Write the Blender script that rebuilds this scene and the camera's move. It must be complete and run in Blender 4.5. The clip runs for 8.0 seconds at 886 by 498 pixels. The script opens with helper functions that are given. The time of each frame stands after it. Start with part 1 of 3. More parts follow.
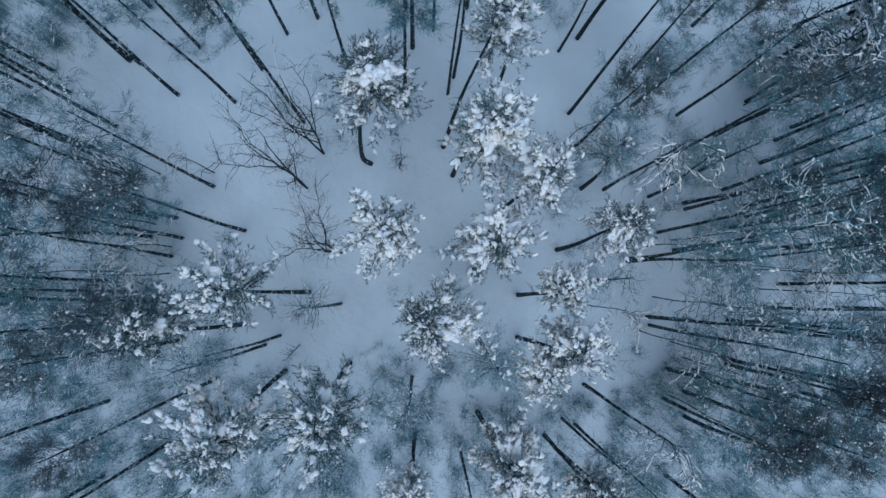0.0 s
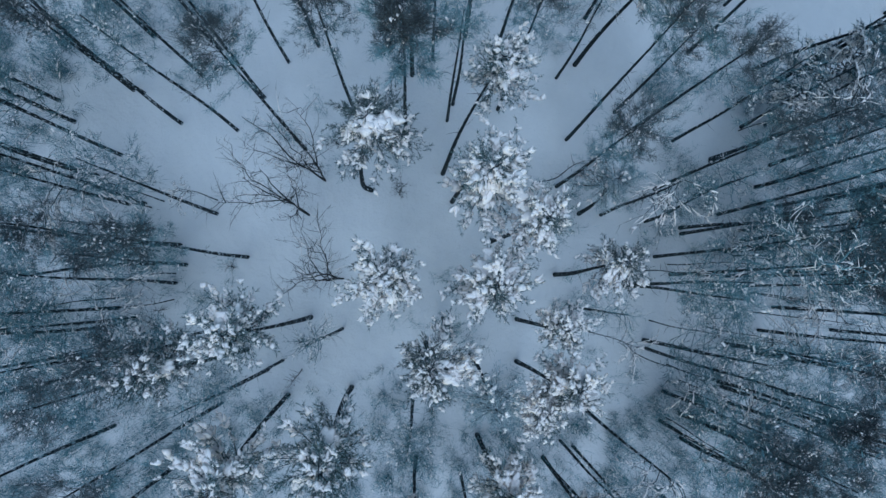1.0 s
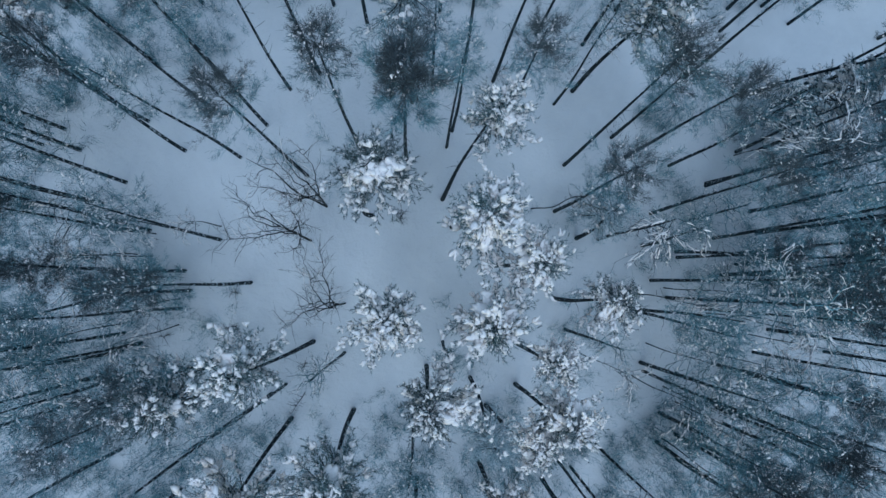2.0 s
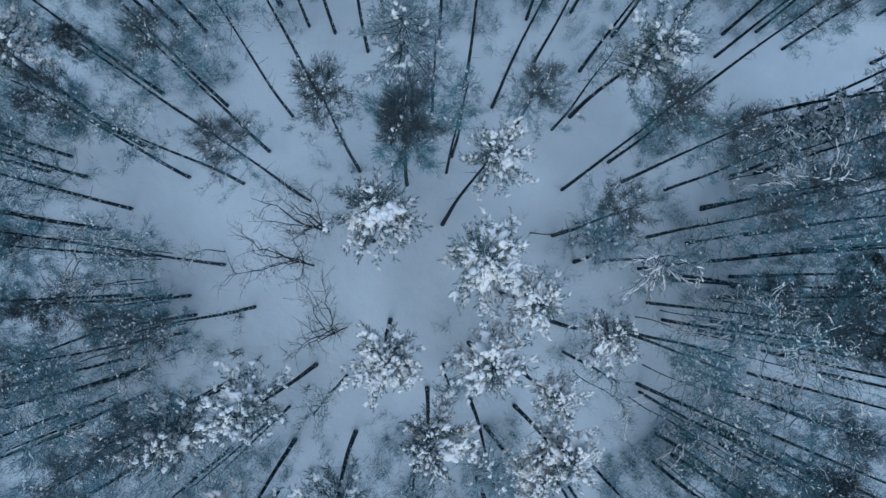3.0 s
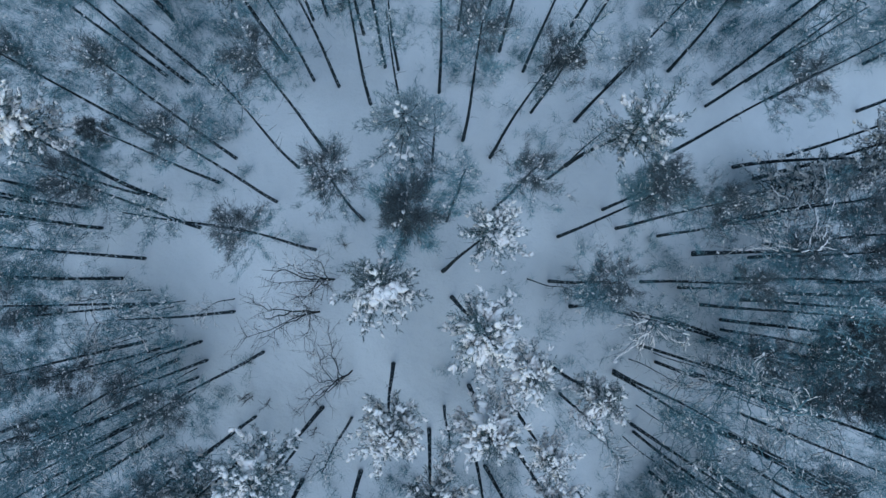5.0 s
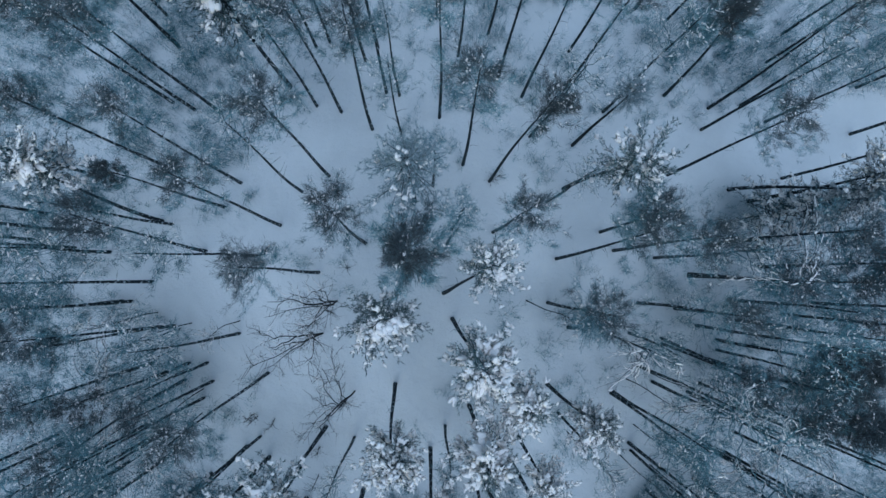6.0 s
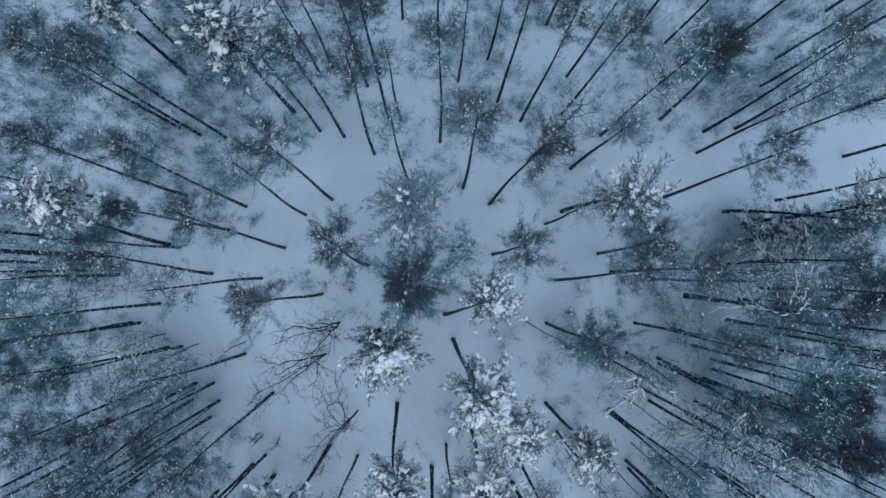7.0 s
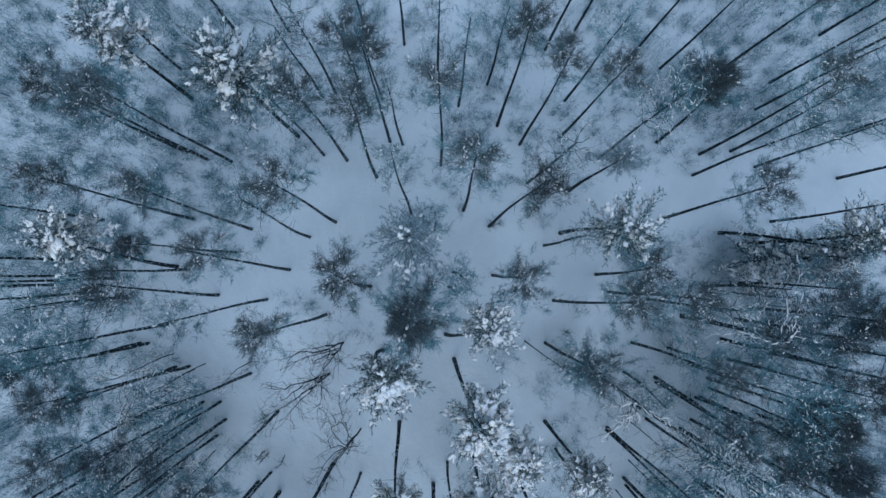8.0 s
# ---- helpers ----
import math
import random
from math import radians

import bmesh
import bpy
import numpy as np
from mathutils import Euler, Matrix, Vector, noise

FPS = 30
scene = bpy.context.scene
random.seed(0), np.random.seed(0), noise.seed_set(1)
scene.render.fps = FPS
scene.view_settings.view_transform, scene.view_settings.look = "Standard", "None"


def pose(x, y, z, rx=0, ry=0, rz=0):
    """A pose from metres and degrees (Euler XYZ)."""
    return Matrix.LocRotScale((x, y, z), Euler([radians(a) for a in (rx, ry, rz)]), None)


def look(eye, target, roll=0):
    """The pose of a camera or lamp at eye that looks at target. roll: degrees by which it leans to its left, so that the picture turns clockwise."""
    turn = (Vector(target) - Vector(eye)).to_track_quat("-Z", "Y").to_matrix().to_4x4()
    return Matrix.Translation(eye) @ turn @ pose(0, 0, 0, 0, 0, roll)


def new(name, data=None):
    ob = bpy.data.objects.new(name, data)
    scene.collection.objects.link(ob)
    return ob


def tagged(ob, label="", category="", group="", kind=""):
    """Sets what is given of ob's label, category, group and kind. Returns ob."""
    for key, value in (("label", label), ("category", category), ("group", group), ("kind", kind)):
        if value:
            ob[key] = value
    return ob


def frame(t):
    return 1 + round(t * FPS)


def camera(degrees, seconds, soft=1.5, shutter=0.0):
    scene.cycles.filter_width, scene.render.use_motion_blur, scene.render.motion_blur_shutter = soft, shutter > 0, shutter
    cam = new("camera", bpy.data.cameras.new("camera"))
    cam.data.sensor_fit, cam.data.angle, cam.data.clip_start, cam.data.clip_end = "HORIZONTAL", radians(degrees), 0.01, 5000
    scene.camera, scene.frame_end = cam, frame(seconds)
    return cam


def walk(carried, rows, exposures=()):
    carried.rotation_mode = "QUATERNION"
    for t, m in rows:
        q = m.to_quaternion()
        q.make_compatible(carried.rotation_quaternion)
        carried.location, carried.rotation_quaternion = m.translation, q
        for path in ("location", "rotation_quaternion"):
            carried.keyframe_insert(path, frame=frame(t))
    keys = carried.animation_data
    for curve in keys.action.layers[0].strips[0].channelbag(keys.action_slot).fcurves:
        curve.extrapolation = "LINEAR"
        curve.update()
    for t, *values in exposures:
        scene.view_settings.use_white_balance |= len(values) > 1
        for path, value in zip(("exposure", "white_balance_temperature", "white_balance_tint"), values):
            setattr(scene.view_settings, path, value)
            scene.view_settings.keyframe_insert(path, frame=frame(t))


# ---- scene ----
cam = camera(80.0, 8.0, soft=1.45)


def along(t):
    """Pose of the drone's camera: a slow forward climb that eases a little."""
    s = t / 8.0
    x = (-0.295) * s + (0.756) * s * s
    y = (16.752) * s + (-1.388) * s * s
    z = 40 + (5.920) * s + (1.723) * s * s
    return pose(x, y, z, 3.922 + (-2.050) * s + (1.552) * s * s, -2.089 + (-0.266) * s + (1.296) * s * s, (-1.450) * s + (0.397) * s * s)


walk(cam, [(0.5 * k, along(0.5 * k)) for k in range(17)], [(0.0, 0.60, 4450.0, -8.5), (8.0, 0.60, 4450.0, -8.5)])

# ---- light: overcast winter dusk ----
world = bpy.data.worlds.new("winter_sky")
scene.world = world
world.use_nodes = True
wn = world.node_tree
sky = wn.nodes.new("ShaderNodeTexSky")
sky.sky_type = "NISHITA"
sky.sun_disc = False
sky.sun_elevation = radians(24)
sky.sun_rotation = radians(200)
sky.air_density = 1.6
sky.dust_density = 3.0
wn.links.new(sky.outputs[0], wn.nodes["Background"].inputs[0])
wn.nodes["Background"].inputs[1].default_value = 0.05

sun_data = bpy.data.lights.new("sun", "SUN")
sun_data.energy = 1.09
sun_data.angle = radians(40)
sun_data.color = (1.0, 0.902, 0.898)
sun = new("sun", sun_data)
sun.matrix_world = look((0, 0, 60), (-5, 8, 0))


# ---- materials ----
def material(name, rough=0.8, spec=0.3):
    m = bpy.data.materials.new(name)
    m.use_nodes = True
    n = m.node_tree
    b = n.nodes["Principled BSDF"]
    b.inputs["Roughness"].default_value = rough
    b.inputs["Specular IOR Level"].default_value = spec
    return m, n, b


def noise_node(n, scale, detail=4.0, rough=0.55, coords="Object"):
    tc = n.nodes.new("ShaderNodeTexCoord")
    t = n.nodes.new("ShaderNodeTexNoise")
    t.inputs["Scale"].default_value = scale
    t.inputs["Detail"].default_value = detail
    t.inputs["Roughness"].default_value = rough
    n.links.new(tc.outputs[coords], t.inputs["Vector"])
    return t


def ramp_node(n, source, stops):
    r = n.nodes.new("ShaderNodeValToRGB")
    e = r.color_ramp.elements
    e[0].position, e[0].color = stops[0][0], (*stops[0][1], 1)
    e[1].position, e[1].color = stops[-1][0], (*stops[-1][1], 1)
    for p, c in stops[1:-1]:
        k = e.new(p)
        k.color = (*c, 1)
    n.links.new(source, r.inputs[0])
    return r


def mix_node(n, fac, a, b, kind="MIX"):
    m = n.nodes.new("ShaderNodeMix")
    m.data_type, m.blend_type = "RGBA", kind
    if isinstance(fac, float):
        m.inputs[0].default_value = fac
    else:
        n.links.new(fac, m.inputs[0])
    for k, v in ((6, a), (7, b)):
        if isinstance(v, tuple):
            m.inputs[k].default_value = (*v, 1)
        else:
            n.links.new(v, m.inputs[k])
    return m.outputs[2]


def bump_node(n, height, strength, distance, target):
    b = n.nodes.new("ShaderNodeBump")
    b.inputs["Strength"].default_value = strength
    b.inputs["Distance"].default_value = distance
    n.links.new(height, b.inputs["Height"])
    n.links.new(b.outputs[0], target.inputs["Normal"])


def make_ground_snow():
    m, n, b = material("ground_snow", 0.75, 0.2)
    big = noise_node(n, 0.16, 5, 0.6)
    fine = noise_node(n, 5.0, 6, 0.65)
    # Darker than the branch snow: shade under the trees is put into the base.
    shaded_tone = ramp_node(n, big.outputs[0], [(0.3, (0.555, 0.55, 0.565)), (0.7, (0.672, 0.66, 0.67))])
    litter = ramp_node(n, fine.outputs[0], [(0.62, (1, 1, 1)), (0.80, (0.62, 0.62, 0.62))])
    n.links.new(mix_node(n, 0.35, shaded_tone.outputs[0], litter.outputs[0], "MULTIPLY"), b.inputs["Base Color"])
    mid = noise_node(n, 1.3, 6, 0.6)
    bump_node(n, mid.outputs[0], 0.5, 0.25, b)
    return m


def make_tree_snow():
    m, n, b = material("branch_snow", 0.7, 0.2)
    t = noise_node(n, 6.0, 4)
    c = ramp_node(n, t.outputs[0], [(0.3, (0.85, 0.785, 0.757)), (0.7, (0.93, 0.855, 0.825))])
    n.links.new(c.outputs[0], b.inputs["Base Color"])
    bump_node(n, t.outputs[0], 0.4, 0.05, b)
    return m


def make_needles(name, dark, light, frost=0.0):
    m, n, b = material(name, 0.75, 0.2)
    geo = n.nodes.new("ShaderNodeNewGeometry")
    info = n.nodes.new("ShaderNodeObjectInfo")
    stops = [(0.0, dark), (0.75, light), (1.0, tuple(v * 1.5 for v in light))]
    if frost:
        stops = [(0.0, dark), (0.92 - frost, light), (0.96 - frost, (0.36, 0.40, 0.43)), (1.0, (0.55, 0.57, 0.60))]
    c = ramp_node(n, geo.outputs["Random Per Island"], stops)
    h = n.nodes.new("ShaderNodeHueSaturation")
    v = n.nodes.new("ShaderNodeMapRange")
    v.inputs[3].default_value, v.inputs[4].default_value = 0.7, 1.35
    n.links.new(info.outputs["Random"], v.inputs[0])
    n.links.new(v.outputs[0], h.inputs["Value"])
    n.links.new(c.outputs[0], h.inputs["Color"])
    n.links.new(h.outputs[0], b.inputs["Base Color"])
    return m


def make_bark(name, dark, light, rime, amount, side=0.0):
    """Bark with wind-packed snow stuck to it in patches, least on the lee side."""
    m, n, b = material(name, 0.9, 0.15)
    tc = n.nodes.new("ShaderNodeTexCoord")
    mp = n.nodes.new("ShaderNodeMapping")
    mp.inputs["Scale"].default_value = (6.0, 6.0, 1.3)
    mp2 = n.nodes.new("ShaderNodeMapping")
    mp2.inputs["Scale"].default_value = (5.0, 5.0, 2.0)
    n.links.new(tc.outputs["Object"], mp2.inputs[0])
    n.links.new(tc.outputs["Object"], mp.inputs[0])
    t = n.nodes.new("ShaderNodeTexNoise")
    t.inputs["Scale"].default_value = 1.6
    t.inputs["Detail"].default_value = 5
    n.links.new(mp.outputs[0], t.inputs["Vector"])
    c = ramp_node(n, t.outputs[0], [(0.3, dark), (0.7, light)])
    t2 = n.nodes.new("ShaderNodeTexNoise")
    t2.inputs["Scale"].default_value, t2.inputs["Detail"].default_value = 1.4, 5
    n.links.new(mp2.outputs[0], t2.inputs["Vector"])
    k = ramp_node(n, t2.outputs[0], [(0.66 - amount, (0, 0, 0)), (0.74 - amount, (1, 1, 1))])
    fac = k.outputs[0]
    if side:
        dot = n.nodes.new("ShaderNodeVectorMath")
        dot.operation = "DOT_PRODUCT"
        dot.inputs[1].default_value = (0.45, 0.75, 0.5)
        n.links.new(tc.outputs["Normal"], dot.inputs[0])
        on = n.nodes.new("ShaderNodeMapRange")
        on.inputs[1].default_value, on.inputs[2].default_value = side - 0.15, side + 0.15
        n.links.new(dot.outputs["Value"], on.inputs[0])
        mul = n.nodes.new("ShaderNodeMath")
        mul.operation = "MULTIPLY"
        n.links.new(on.outputs[0], mul.inputs[0])
        n.links.new(fac, mul.inputs[1])
        fac = mul.outputs[0]
    n.links.new(mix_node(n, fac, c.outputs[0], rime), b.inputs["Base Color"])
    bump_node(n, t.outputs[0], 0.6, 0.03, b)
    return m


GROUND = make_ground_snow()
SNOW = make_tree_snow()
NEEDLE_SNOWY = make_needles("pine_needles_green", (0.034, 0.054, 0.056), (0.115, 0.160, 0.162), 0.16)
NEEDLE_SPRUCE = make_needles("spruce_needles", (0.030, 0.052, 0.060), (0.110, 0.155, 0.170), 0.12)
NEEDLE_GREY = make_needles("pine_needles_grey", (0.125, 0.165, 0.180), (0.31, 0.37, 0.40), 0.25)
BROWN_TWIG = make_needles("fine_brown_twigs", (0.038, 0.043, 0.048), (0.094, 0.110, 0.122))
TWIG = make_needles("rimed_twigs", (0.048, 0.084, 0.099), (0.165, 0.258, 0.295))
# Less red than plain twigs: the outskirts' blue-teal shade is mixed into this colour.
SHRUB = make_needles("shrub_twigs", (0.026, 0.068, 0.085), (0.088, 0.192, 0.230))
DARK_TWIG = make_bark("bare_twigs", (0.014, 0.016, 0.019), (0.042, 0.046, 0.052), (0.5, 0.53, 0.57), 0.02)
ARCH_TWIG = make_bark("bowed_twigs", (0.020, 0.030, 0.038), (0.070, 0.090, 0.105), (0.55, 0.56, 0.60), 0.06)
BARK = make_bark("pine_bark", (0.009, 0.014, 0.020), (0.034, 0.045, 0.057), (0.60, 0.63, 0.67), 0.085, -0.55)
BIRCH = make_bark("birch_bark", (0.010, 0.016, 0.022), (0.042, 0.058, 0.072), (0.60, 0.63, 0.67), 0.115, -0.55)


# ---- mesh helpers ----
class Soup:
    """Vertices and faces of one mesh, with a material slot per face."""

    def __init__(self):
        self.v, self.f, self.m = [], [], []

    def tube(self, pts, radii, sides, slot):
        base = len(self.v)
        up = Vector((0.31, 0.17, 0.93))
        for i, p in enumerate(pts):
            d = (pts[min(i + 1, len(pts) - 1)] - pts[max(i - 1, 0)]).normalized()
            a = d.cross(up)
            if a.length < 1e-3:
                a = d.cross(Vector((1, 0, 0)))
            a.normalize()
            c = d.cross(a)
            for k in range(sides):
                w = 2 * math.pi * k / sides
                self.v.append(p + (a * math.cos(w) + c * math.sin(w)) * radii[i])
        for i in range(len(pts) - 1):
            for k in range(sides):
                q = base + i * sides
                self.f.append((q + k, q + (k + 1) % sides, q + sides + (k + 1) % sides, q + sides + k))
                self.m.append(slot)
        if sides > 4:
            self.f.append(tuple(base + (len(pts) - 1) * sides + k for k in range(sides)))
            self.m.append(slot)

    def twig(self, p, d, length, width, slot):
        side = d.cross(Vector((random.uniform(-1, 1), random.uniform(-1, 1), random.uniform(-1, 1)))).normalized() * width
        k = len(self.v)
        self.v += [p - side, p + side, p + d * length]
        self.f.append((k, k + 1, k + 2))
        self.m.append(slot)

    def lump(self, p, d, length, width, height, slot, big=False):
        """A soft uneven heap of snow, drawn out along d."""
        d = Vector((d.x, d.y, d.z * 0.6)).normalized()
        s = d.cross(Vector((0, 0, 1)))
        s = s.normalized() if s.length > 1e-3 else Vector((1, 0, 0))
        u = s.cross(d)
        base = len(self.v)
        seed = Vector((random.uniform(0, 50), random.uniform(0, 50), 0))
        shape_v, shape_f = (BIG_V, BIG_F) if big else (LUMP_V, LUMP_F) if width > 0.04 else (TINY_V, TINY_F)
        for a in shape_v:
            k = 0.9 + (0.5 if big else 0.9) * noise.noise(a * 1.5 + seed)
            taper = 1.0 - 0.25 * a.x
            self.v.append(p + (d * a.x * length + s * a.y * width * taper + u * (a.z * height * taper if a.z > 0 else a.z * height * 0.4)) * k)
        for f in shape_f:
            self.f.append(tuple(base + i for i in f))
            self.m.append(slot)

    def finger(self, p, d, length, width):
        """A drawn-out roll of snow along a twig, thickest past its middle, that droops at the tip."""
        d = Vector((d.x, d.y, d.z * 0.7)).normalized()
        pts, radii = [], []
        for q, w in enumerate((0.3, 0.95, 1.0, 0.25)):
            s = q / 3
            pts.append(p + d * length * s + Vector((random.gauss(0, 0.02), random.gauss(0, 0.02), 0.03 - 0.10 * length * s * s)))
            radii.append(width * w * random.uniform(0.6, 1.35))
        self.tube(pts, radii, 4, 0)

    def paw(self, p, d, size):
        """A pad of snow on one tuft: a few short rolls spread like toes from one heel."""
        for _ in range(random.randint(1, 3)):
            e = (d + Vector((-d.y, d.x, 0)) * random.uniform(-1.1, 1.1) + rand_dir(0.15)).normalized()
            self.finger(p + rand_dir(0.03), e, size * random.uniform(0.5, 1.0), size * random.uniform(0.17, 0.30))
        w = size * random.uniform(0.26, 0.42)
        self.lump(p + d * size * 0.25 + Vector((0, 0, 0.02)), d + rand_dir(0.3), w * random.uniform(1.0, 1.5), w, w * 0.55, 0)

    def mesh(self, name, mats, smooth=True):
        me = bpy.data.meshes.new(name)
        me.from_pydata([tuple(v) for v in self.v], [], self.f)
        for m in mats:
            me.materials.append(m)
        me.polygons.foreach_set("material_index", self.m)
        me.polygons.foreach_set("use_smooth", [smooth] * len(self.f))
        me.update()
        return me


ball = bmesh.new()
bmesh.ops.create_icosphere(ball, subdivisions=1, radius=1.0)
ball.verts.ensure_lookup_table()
LUMP_V = [v.co.copy() for v in ball.verts]
LUMP_F = [tuple(v.index for v in f.verts) for f in ball.faces]
ball.free()
ball = bmesh.new()
bmesh.ops.create_icosphere(ball, subdivisions=2, radius=1.0)
BIG_V = [v.co.copy() for v in ball.verts]
BIG_F = [tuple(v.index for v in f.verts) for f in ball.faces]
ball.free()


TINY_V = [Vector(p) for p in ((1, 0, 0), (-1, 0, 0), (0, 1, 0), (0, -1, 0), (0, 0, 1), (0, 0, -1))]
TINY_F = [(0, 2, 4), (2, 1, 4), (1, 3, 4), (3, 0, 4), (2, 0, 5), (1, 2, 5), (3, 1, 5), (0, 3, 5)]


def rand_dir(spread):
    return Vector((random.gauss(0, spread), random.gauss(0, spread), random.gauss(0, spread)))


# ---- crowns: unit radius about 1.5 m, apex at z = 0, reaching down ----
def at_share(pts, s):
    """The point at share s of a line of points, and the way it runs there."""
    n = len(pts) - 1
    j = min(int(s * n), n - 1)
    return pts[j].lerp(pts[j + 1], s * n - j), (pts[j + 1] - pts[j]).normalized()


def pine_crown(seed, branches, length, fronds, blades, needle, load, slabs, blade_len=0.13, band=False):
    """Branches in loose whorls with needled fronds; snow lies on them in fingers and broad pads, most on one side."""
    random.seed(seed)
    green, white = Soup(), Soup()
    gap = random.uniform(0, 6.28)
    lop = Vector((math.cos(gap), math.sin(gap), 0))
    for i in range(branches):
        k = (i + random.random()) / branches
        z = -length * k ** 1.15
        reach = 1.5 * (0.26 + 0.86 * math.sin(min(1.0, 0.12 + k * 0.9) * 2.3)) * random.uniform(0.6, 1.12)
        ang = i * 2.39996 + random.uniform(-0.6, 0.6)
        out = Vector((math.cos(ang), math.sin(ang), 0))
        reach *= 1.0 + 0.20 * out.dot(lop)
        rise = (0.55 - 0.85 * k) * reach
        bend = Vector((-out.y, out.x, 0)) * random.uniform(-0.3, 0.3) * reach
        pts = []
        for q in range(5):
            s = q / 4
            pts.append(Vector((0, 0, z)) + out * reach * s + bend * s * s + Vector((0, 0, rise * s * (0.4 + 0.6 * s) - 0.12 * reach * math.sin(s * 3.1))))
        green.tube(pts, [0.022, 0.018, 0.013, 0.008, 0.003], 3, 1)
        heavy = load * (0.40 + 0.75 * (0.5 + 0.5 * out.dot(lop))) * random.uniform(0.25, 1.5)
        for q in range(fronds):
            s = 0.07 + 0.93 * (q + random.random()) / fronds
            p, ahead = at_share(pts, s)
            side = Vector((-ahead.y, ahead.x, 0)) * (1 if q % 2 else -1) * random.uniform(0.25, 1.0)
            d = (ahead + side + Vector((0, 0, random.uniform(-0.15, 0.35)))).normalized()
            ln = random.uniform(0.18, 0.38) * (1.2 - 0.45 * s)
            tip = p + d * ln
            green.twig(p, d, ln, 0.007, 0)
            for _ in range(blades):
                e = (d * 0.75 + rand_dir(0.52)).normalized()
                green.twig(p.lerp(tip, random.uniform(0.05, 1.0)), e, blade_len * random.uniform(0.6, 1.3), random.uniform(0.007, 0.014), 0)
            if random.random() < heavy * 0.60:
                white.paw(p + d * ln * random.uniform(0.1, 0.7), d, random.uniform(0.14, 0.30))
            elif random.random() < load * 0.55 + 0.03:
                w = random.uniform(0.016, 0.040)
                white.lump(p.lerp(tip, random.random()) + Vector((0, 0, 0.03)), d, w * random.uniform(1, 2.2), w, w * 0.8, 0)
        if random.random() < heavy * 0.8 and k < 0.93:
            # the bough's own load near its end
            p, ahead = at_share(pts, random.uniform(0.5, 0.9))
            for _ in range(2):
                white.paw(p + rand_dir(0.07), ahead, random.uniform(0.25, 0.42) * min(1.0, load + 0.2))
    for q in range(60):
        p = Vector((0, 0, -0.9 * random.random())) + Vector((random.gauss(0, 0.12), random.gauss(0, 0.12), 0))
        d = (Vector((p.x, p.y, 0)) * 4 + Vector((0, 0, 0.5)) + rand_dir(0.3)).normalized()
        for _ in range(12):
            green.twig(p + d * random.uniform(0, 0.2), (d + rand_dir(0.5)).normalized(), blade_len * random.uniform(0.7, 1.4), random.uniform(0.006, 0.012), 0)
        if random.random() < load * 0.4:
            white.paw(p + d * 0.1, Vector((d.x, d.y, 0.1)).normalized(), random.uniform(0.12, 0.25))
    for _ in range(slabs):
        a = gap + random.gauss(0, 1.1)
        r = random.uniform(0.35, 0.95)
        c = Vector((math.cos(a) * r, math.sin(a) * r, 0.02 - length * (0.10 + 0.20 * r)))
        run = Vector((math.cos(a), math.sin(a), -0.1))
        long, thin = random.uniform(0.08, 0.20), random.uniform(0.03, 0.08)
        fat = random.choice((0.8, 1.0, 1.0, 1.5))
        for _ in range(random.randint(5, 9)):
            w = random.uniform(0.09, 0.17) * fat
            off = run * random.gauss(0, long) * fat + run.cross(Vector((0, 0, 1))) * random.gauss(0, thin) * fat + Vector((0, 0, random.gauss(0, 0.02)))
            white.lump(c + off, run + rand_dir(0.4), w * random.uniform(1.1, 2.0), w, w * 0.6, 0, True)
    if band:
        # one broad shelf of snow across the outer boughs of one side
        away, across = Vector((math.cos(gap), math.sin(gap), 0)), Vector((-math.sin(gap), math.cos(gap), 0))
        for q in range(52):
            u = random.uniform(-0.55, 1.0)
            w = random.uniform(0.08, 0.17)
            p = away * (0.30 - 0.15 * u * u + random.gauss(0, 0.10)) + across * u + Vector((0, 0, -0.14 - 0.25 * abs(u) + random.gauss(0, 0.04)))
            white.lump(p, across + rand_dir(0.6), w * random.uniform(1.1, 1.9), w, w * 0.6, 0, True)
        for q in range(12):
            u = random.uniform(-0.9, 0.9)
            white.finger(away * (0.30 - 0.2 * u * u) + across * u + Vector((0, 0, -0.2 - 0.25 * abs(u))), away * random.choice((1, 1, -1)) + rand_dir(0.3), random.uniform(0.2, 0.45), random.uniform(0.05, 0.09))
    return green.mesh("pine_crown", [needle, BARK], False), white.mesh("crown_snow", [SNOW]), math.degrees(gap)


